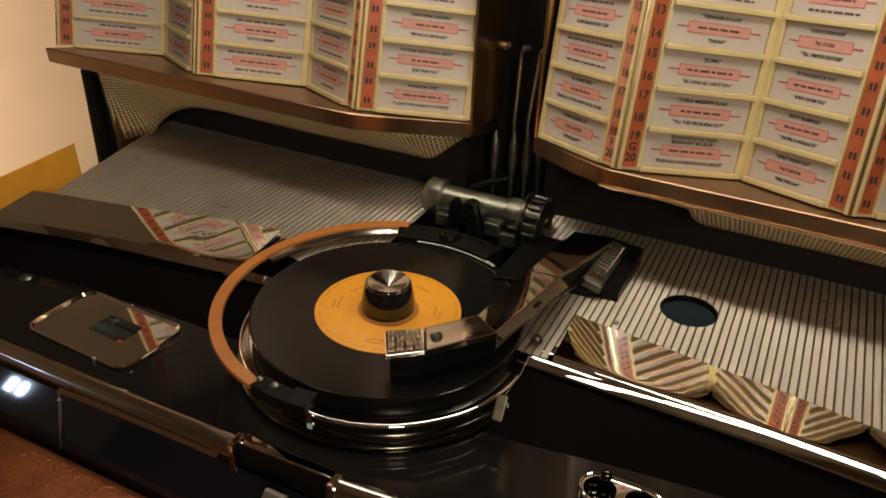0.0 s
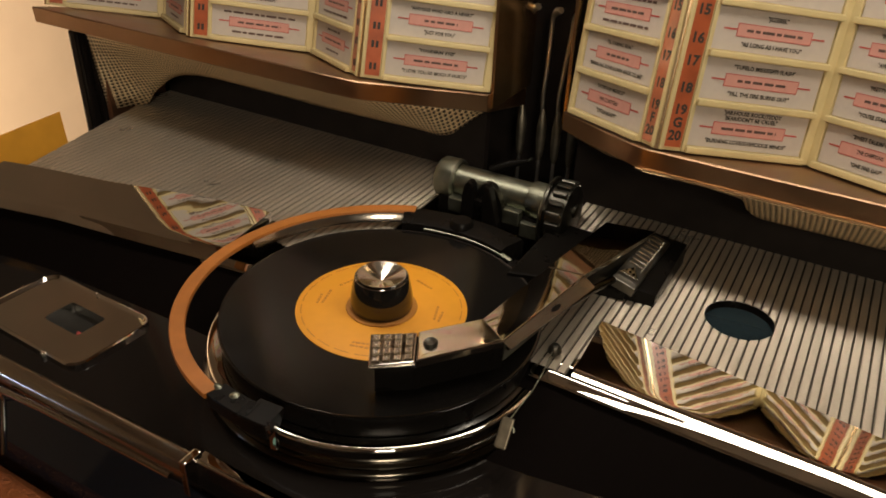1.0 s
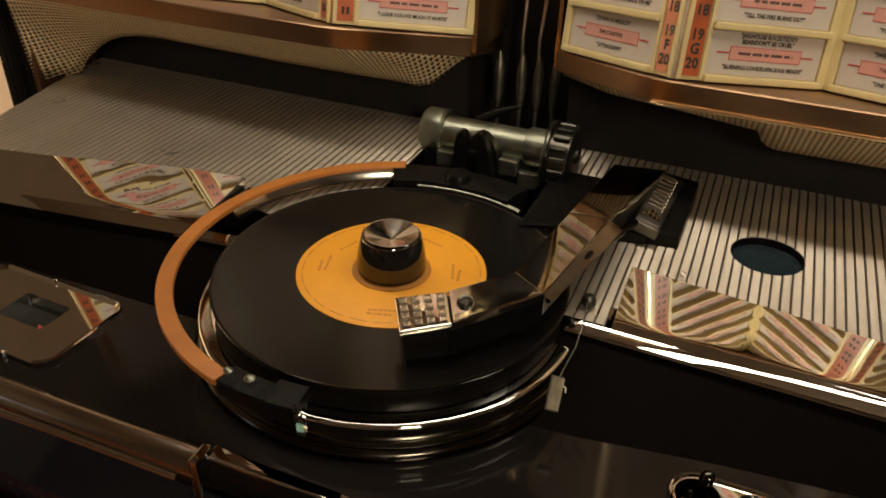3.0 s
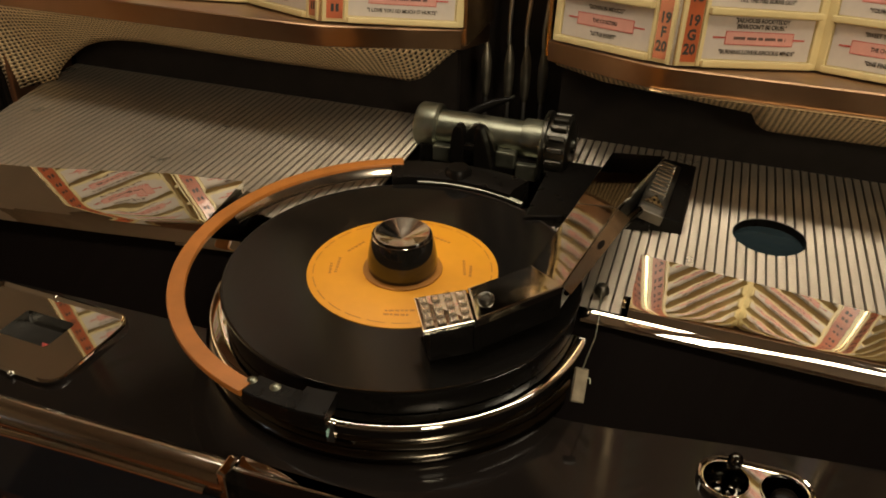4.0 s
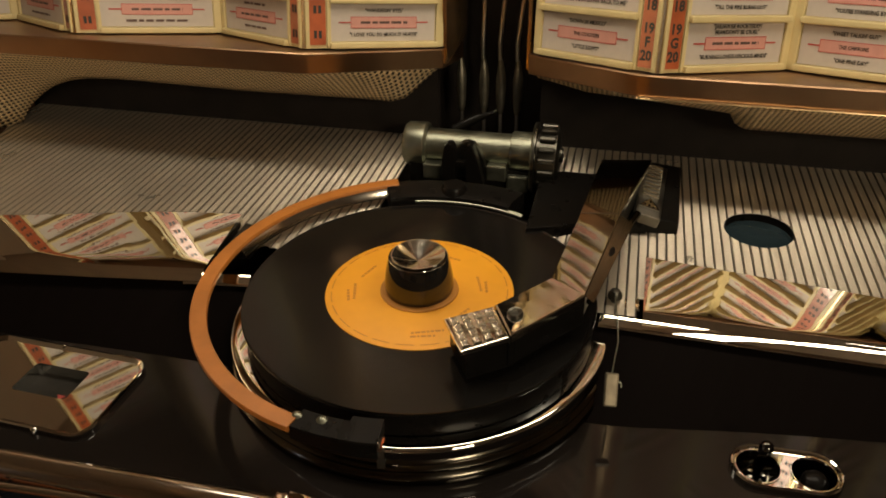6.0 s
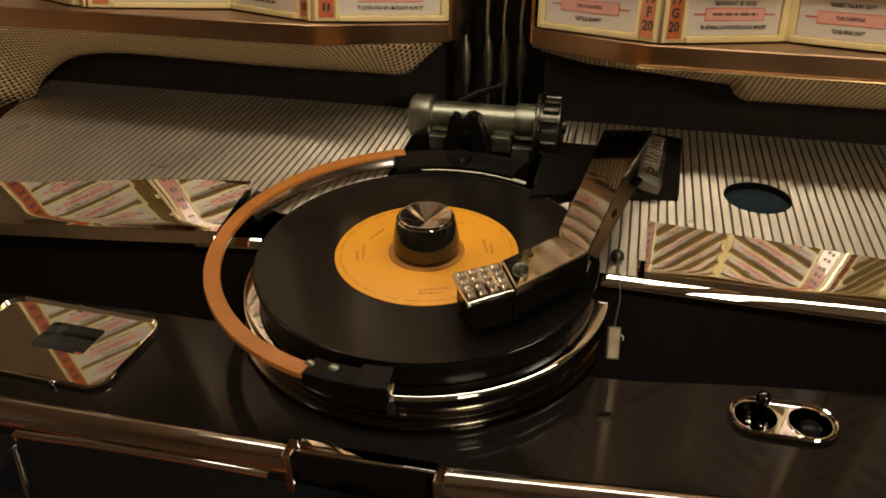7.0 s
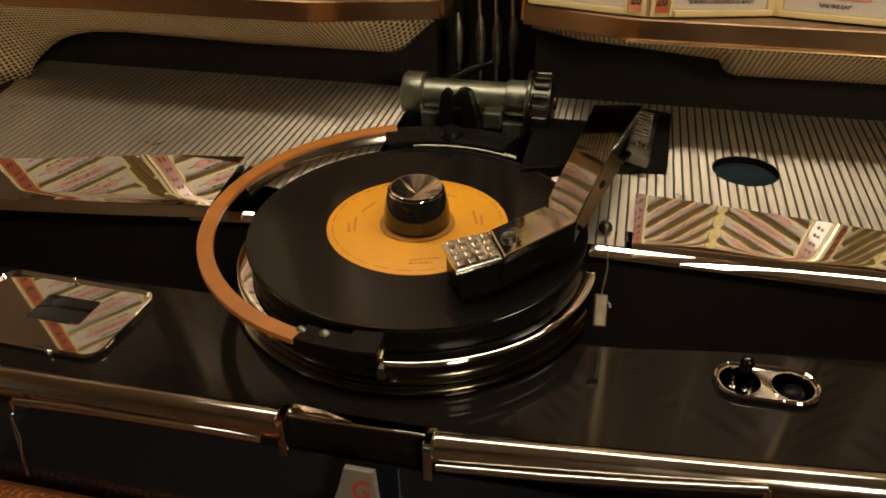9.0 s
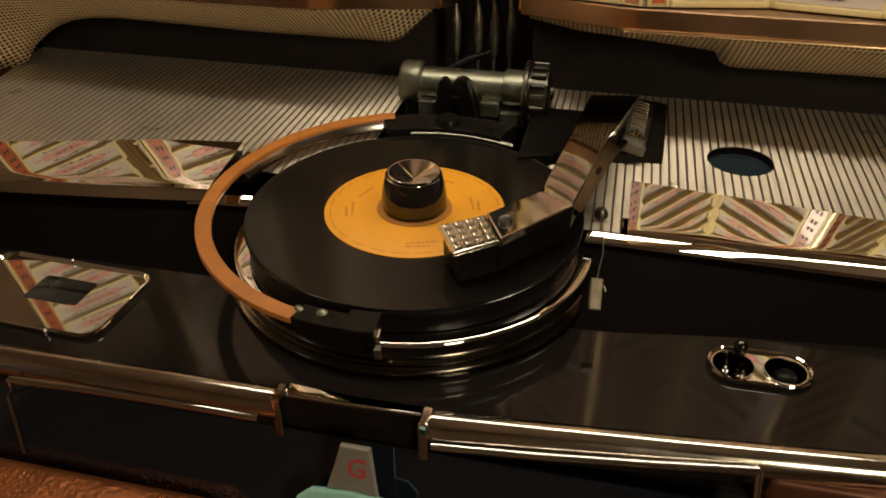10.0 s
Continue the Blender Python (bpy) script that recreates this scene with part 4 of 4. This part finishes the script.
piv = thing("arm_pivot", "black tone arm pivot block with a finned top", "pivot block")
part("block", slab((Vector((0.0985, 0.0830, 0.0060)), Vector((0.1215, 0.0850, 0.0020)), Vector((0.1230, 0.1400, 0.0085)), Vector((0.1000, 0.1380, 0.0120))), 0.014, 0.001), BLACK_PLASTIC, piv)
fin_m = Matrix.Translation((0.1040, 0.0830, 0.0085)) @ pose(0, 0, 0, 4, 14, -3)
part("fin_plate", box(-0.0060, 0.0080, -0.004, 0.051, -0.006, 0.0, 0.0008, m=fin_m), mat("fin_metal", (0.19, 0.18, 0.155), 0.36, 1.0, noise_scale=120, vary=0.2, rough_vary=0.06), piv, "grey finned plate")
for k in range(9):
    part("fin", box(-0.0040, 0.0050, 0.0135 + 0.0040 * k, 0.0149 + 0.0040 * k, -0.0005, 0.0017, 0.0005, 2, m=fin_m), PAD, piv)
bm = prism([(-0.005, 0.002), (0.0065, 0.002), (0.0005, 0.0115)], 0.0, 0.0018, 0.0005)
bmesh.ops.transform(bm, matrix=fin_m, verts=bm.verts)
part("arrow", bm, CHROME, piv, "raised chrome arrow")

tag = thing("weight_tag", "small metal tag hanging from a thin wire", "tag")
part("wire", tube([(0.0915, 0.0140, -0.0005), (0.0935, -0.002, -0.001), (0.0945, -0.018, -0.002), (0.0935, -0.030, -0.003), (0.0930, -0.038, -0.004)], 0.0003, 8), STEEL, tag)
part("tag_plate", box(-0.0028, 0.0028, -0.0012, 0.0012, -0.0125, 0.0015, 0.0007, m=Matrix.Translation((0.0930, -0.0400, -0.0030)) @ pose(0, 0, 0, -38, 4, 8)), mat("dull_brass", (0.20, 0.17, 0.12), 0.45, 0.7, noise_scale=200, vary=0.3), tag, "dull metal plate")
part("tag_hook", tube([(0.0958, -0.0415, -0.004), (0.0968, -0.0415, -0.0045), (0.0972, -0.0425, -0.0062)], 0.0004, 6), STEEL, tag)

# ---- deck fittings ----
def rounded(x0, x1, y0, y1, r, n=6):
    pts = []
    for cx, cy, a in ((x1 - r, y1 - r, 0), (x0 + r, y1 - r, 90), (x0 + r, y0 + r, 180), (x1 - r, y0 + r, 270)):
        pts += [(cx + r * math.cos(radians(a + 90 * k / n)), cy + r * math.sin(radians(a + 90 * k / n))) for k in range(n + 1)]
    return pts


plate = thing("display_plate", "chrome plate with a small recessed window in the deck", "plate")
plate.matrix_world = PLATE_M
outl = lambda i: rounded(-0.0445 + i, 0.0445 - i, -0.0262 + i, 0.0262 - i, max(0.009 - i, 0.004))
bm = bmesh.new()
rings = [[bm.verts.new((x, y, z)) for x, y in outl(i)] for i, z in ((0, -0.0004), (0, 0.0016), (0.0005, 0.0023), (0.0013, 0.0024), (0.0020, 0.0016), (0.0028, 0.0007))]
n = len(rings[0])
for a, b in zip(rings, rings[1:]):
    for k in range(n):
        bm.faces.new((a[k], a[(k + 1) % n], b[(k + 1) % n], b[k]))
win = [bm.verts.new((x, y, 0.0007)) for x, y in rounded(-0.0095, 0.0200, -0.0065, 0.0125, 0.002)]
win2 = [bm.verts.new((x, y, -0.0060)) for x, y in rounded(-0.0088, 0.0193, -0.0058, 0.0118, 0.002)]
for k in range(n):
    bm.faces.new((rings[-1][k], rings[-1][(k + 1) % n], win[(k + 1) % n], win[k]))
    bm.faces.new((win[k], win[(k + 1) % n], win2[(k + 1) % n], win2[k]))
part("plate", bm, CHROME, plate, smooth=12)
part("window", box(-0.0095, 0.0200, -0.0065, 0.0125, -0.0068, -0.0058), mat("grey_card", (0.024, 0.022, 0.019), 0.6, spec=0.1, noise_scale=200, vary=0.1), plate, "grey card behind the window")
part("arrow", prism([(0.0085, 0.0010), (0.0130, 0.0010), (0.0108, -0.0018)], -0.0058, -0.0055), RED, plate, "small red arrow")
part("slot", box(-0.0040, 0.0150, -0.0052, -0.0022, -0.0058, -0.0054), BLACK, plate, "dark slot")
for x, y in ((-0.004, 0.0250), (0.020, -0.0268)):
    part("screw", lathe([(0, 0.0030), (0.0007, 0.0028), (0.0011, 0.0020), (0.0011, 0.0)], 14, m=Matrix.Translation((x, y, 0))), CHROME, plate, "tiny bright screw", smooth=50)

sw = thing("switch_plate", "oval chrome plate with a toggle lever and a lock cup", "switch")
sw.matrix_world = SWITCH_M


def stadium(i, half=0.0218, r=0.0112, n=12):
    pts = []
    for cx, a in ((half - r, -90), (-(half - r), 90)):
        pts += [(cx + (r - i) * math.cos(radians(a + 180 * k / n)), (r - i) * math.sin(radians(a + 180 * k / n))) for k in range(n + 1)]
    return pts


bm = bmesh.new()
rings = [[bm.verts.new((x, y, z)) for x, y in stadium(i)] for i, z in ((0, -0.0004), (0, 0.0016), (0.0005, 0.0023), (0.0012, 0.0020), (0.0019, 0.0008))]
n = len(rings[0])
for a, b in zip(rings, rings[1:]):
    for k in range(n):
        bm.faces.new((a[k], a[(k + 1) % n], b[(k + 1) % n], b[k]))
edges = [bm.edges.get((rings[-1][k], rings[-1][(k + 1) % n])) for k in range(n)]
for cx in CUPS:
    edges += loop_edges(bm, [(x, y, 0.0008) for x, y in ring_points(cx, 0, 0.0086)])
bmesh.ops.triangle_fill(bm, edges=edges, use_beauty=True)
part("plate", bm, CHROME, sw, smooth=35)
for cx in CUPS:
    m = Matrix.Translation((cx, 0, 0))
    part("cup_rim", lathe([(0.0092, 0.0007), (0.0090, 0.0013), (0.0086, 0.0013), (0.0083, 0.0004)], 32, m=m), CHROME, sw, smooth=50)
    part("cup", lathe([(0.0085, 0.0006), (0.0082, -0.0035), (0.0070, -0.0068), (0.0045, -0.0085), (0, -0.0088)], 32, m=m), BLACK_CHROME, sw, "dark polished cup", smooth=50)
part("collar", lathe([(0.0060, -0.0085), (0.0058, -0.0060), (0.0046, -0.0056), (0.0040, -0.0070)], 28, m=Matrix.Translation((CUPS[0], 0, 0))), CHROME, sw, "bright threaded collar", smooth=50)
part("lever", tube([(-0.0107, -0.001, -0.0080), (-0.0104, 0.0, -0.0030), (-0.0098, 0.0010, 0.0020), (-0.0092, 0.0018, 0.0070), (-0.0088, 0.0022, 0.0098), (-0.0086, 0.0024, 0.0116), (-0.0085, 0.0025, 0.0124)], [0.0014, 0.0014, 0.0019, 0.0027, 0.0029, 0.0021, 0.0007], 16), BLACK_CHROME, sw, "dark chrome toggle lever", smooth=60)
part("lock", lathe([(0, -0.0004), (0.0038, -0.0010), (0.0052, -0.0030), (0.0054, -0.0085)], 24, m=Matrix.Translation((CUPS[1] + 0.0012, 0.0006, 0))), BLACK_PLASTIC, sw, "black domed button", smooth=60)
scr = tagged(part("deck_screw", lathe([(0, 0.0016), (0.0030, 0.0013), (0.0044, 0.0003), (0.0048, 0)], 24, m=Matrix.Translation((-0.2625, -0.053, DECK))), STEEL, smooth=50), "round metal screw in the black deck", "screw")

# ---- front rail ----
SEC = [(0.002, -0.0015), (0.0, 0.0004), (-0.0022, 0.0012), (-0.0050, 0.0010), (-0.0078, -0.0008), (-0.0098, -0.0040), (-0.0100, -0.0072), (-0.0088, -0.0096), (-0.0070, -0.0105), (-0.0070, -0.0140), (-0.0085, -0.0147), (-0.0100, -0.0160), (-0.0104, -0.0175), (-0.0096, -0.0190), (-0.0075, -0.0198), (0.002, -0.0198)]


def rail(x0, x1, label):
    t = thing("front_rail", label, "rail", "front rails")
    path = [(x, line(x, RAIL_Y), DECK + 0.0005) for x in xs(x0, x1, 30)]
    part("upper_bead", sweep(SEC[:9] + [(0.002, -0.0105)], path), RAIL_CHROME, t, smooth=40)
    part("under_face", sweep([(0.002, -0.0106), (-0.0070, -0.0106), (-0.0070, -0.0150), (0.002, -0.0150)], path), BLACK, t, "dark face under the bead")
    return t


rail(-0.35, -0.0288, "polished chrome front rail with a double bead")
rail(0.0332, 0.35, "polished chrome front rail with a double bead")
cen = thing("center_plate", "black centre plate between two chrome end brackets", "plate")
part("plate", box(-0.0268, 0.0312, -0.1125, -0.1050, -0.062, -0.0290, 0.0010), BLACK, cen)
part("top_edge", tube([(-0.0262, -0.1122, -0.0284), (0.0, -0.1118, -0.0284), (0.0308, -0.1110, -0.0284)], 0.0007, 12), CHROME, cen, "thin chrome top edge", smooth=60)
part("edge_flap", prism([(-0.0266, -0.1120), (0.0010, -0.1108), (-0.0040, -0.1092), (-0.0140, -0.1072), (-0.0266, -0.1055)], -0.0290, -0.0274, 0.0006), CHROME_WAVY, cen, "wavy chrome flap", smooth=40)
for x in (-0.0286, 0.0332):
    part("end_bracket", box(x - 0.0021, x + 0.0021, -0.1185, -0.1080, -0.0470, -0.0258, 0.0009), CHROME, cen, "chrome end bracket")
key = thing("selector_key", "grey tapered selector key marked G", "key")
bm = prism([(-0.0060, 0.0), (0.0060, 0.0), (0.0085, -0.012), (0.0110, -0.022), (0.0140, -0.030), (-0.0140, -0.030), (-0.0110, -0.022), (-0.0085, -0.012)], 0, 0.003, 0.0008)
key.matrix_world = pose(0.0095, -0.1290, -0.0315, 68, 0, 0)
part("body", bm, KEY, key)
part("letter", text_mesh("G", 0.0112, pose(0.0016, -0.0088, 0.0031), bold=0.0003), RED, key, "dark red letter G")
tq = thing("turquoise_key", "pale turquoise plastic key with dark marks", "key")
tq.matrix_world = pose(0.009, -0.1385, -0.0500, 55, 0, 0)
part("body", prism([(-0.021, -0.02), (0.021, -0.02), (0.021, -0.003), (0.016, 0.001), (0.0, 0.0025), (-0.016, 0.001), (-0.021, -0.003)], 0, 0.004, 0.0012), TURQ, tq)
bm = box(-0.013, -0.008, -0.010, -0.004, 0.004, 0.0042)
box(0.002, 0.005, -0.010, -0.003, 0.004, 0.0042, bm=bm)
box(0.008, 0.011, -0.010, -0.003, 0.004, 0.0042, bm=bm)
part("mark", bm, INK, tq)

# lower front: dark glass panels in chrome frames, and the hammered armrest
for pts in ([(-0.1490, -0.1245, -0.0335), (-0.12, -0.1225, -0.0342), (-0.09, -0.1212, -0.0350), (-0.06, -0.1202, -0.0360), (-0.0365, -0.1195, -0.0368)], [(0.0370, -0.1195, -0.0360), (0.08, -0.1170, -0.0340), (0.12, -0.1135, -0.0322), (0.1600, -0.1095, -0.0300)]):
    lb = thing("lower_rail", "slim chrome bead below the front rail", "rail", "front rails")
    part("bead", tube(pts, 0.0017, 14), CHROME, lb, smooth=60)
fp = thing("front_panel", "dark glossy front panel in a thin chrome frame", "front panel", "front panels", "structure")
panel_m = Matrix.Translation((0, -0.1165, -0.0430)) @ pose(0, 0, 0, 55, 0, 0)
part("panel", box(-0.36, 0.1600, -0.110, 0.0, -0.004, 0.0, 0.0008, m=panel_m), mat("smoked_front", (0.006, 0.009, 0.015), 0.05, coat=0.6, noise_scale=8, rough_vary=0.02), fp)
part("frame_post", tube([(-0.1500, -0.1245, -0.0340), (-0.1495, -0.1245, -0.0400), (-0.1580, -0.1206, -0.0480), (-0.1454, -0.1347, -0.0681)], 0.0010, 10), CHROME, fp, "thin chrome frame post", smooth=50)
part("frame_post", tube([(0.1600, -0.1095, -0.0300), (0.1606, -0.1135, -0.0400), (0.1620, -0.1240, -0.0525), (0.1640, -0.1500, -0.0890)], 0.0015, 10), CHROME, fp, "thin chrome frame post", smooth=50)
ar = box(-0.40, -0.045, -0.30, -0.1410, -0.15, -0.0600, 0.010, 4)
tagged(part("armrest", ar, HAMMER, smooth=40), "hammered copper-orange armrest below the rail", "armrest", kind="structure")

tagged(part("front_cheek", box(0.166, 0.36, -0.1070, -0.0980, -0.20, -0.0370, 0.003, 3), mat("dark_copper", (0.15, 0.06, 0.03), 0.4, 0.5, noise_scale=60, vary=0.3), smooth=40), "dark copper-brown panel beside the front frame", "panel", kind="structure")

# yellow card beside the cabinet
yc = tagged(part("yellow_card", box(-0.12, 0.0845, -0.0006, 0.0006, -0.075, 0.0, m=pose(-0.3612, 0.0, -0.001, 0, 0, 0) @ pose(0, 0, 0, 0, 0, 90) @ pose(0, 0, 0, 0, -2.5, 0)), CARD_Y), "yellow paper card stuck to the cabinet side", "card")
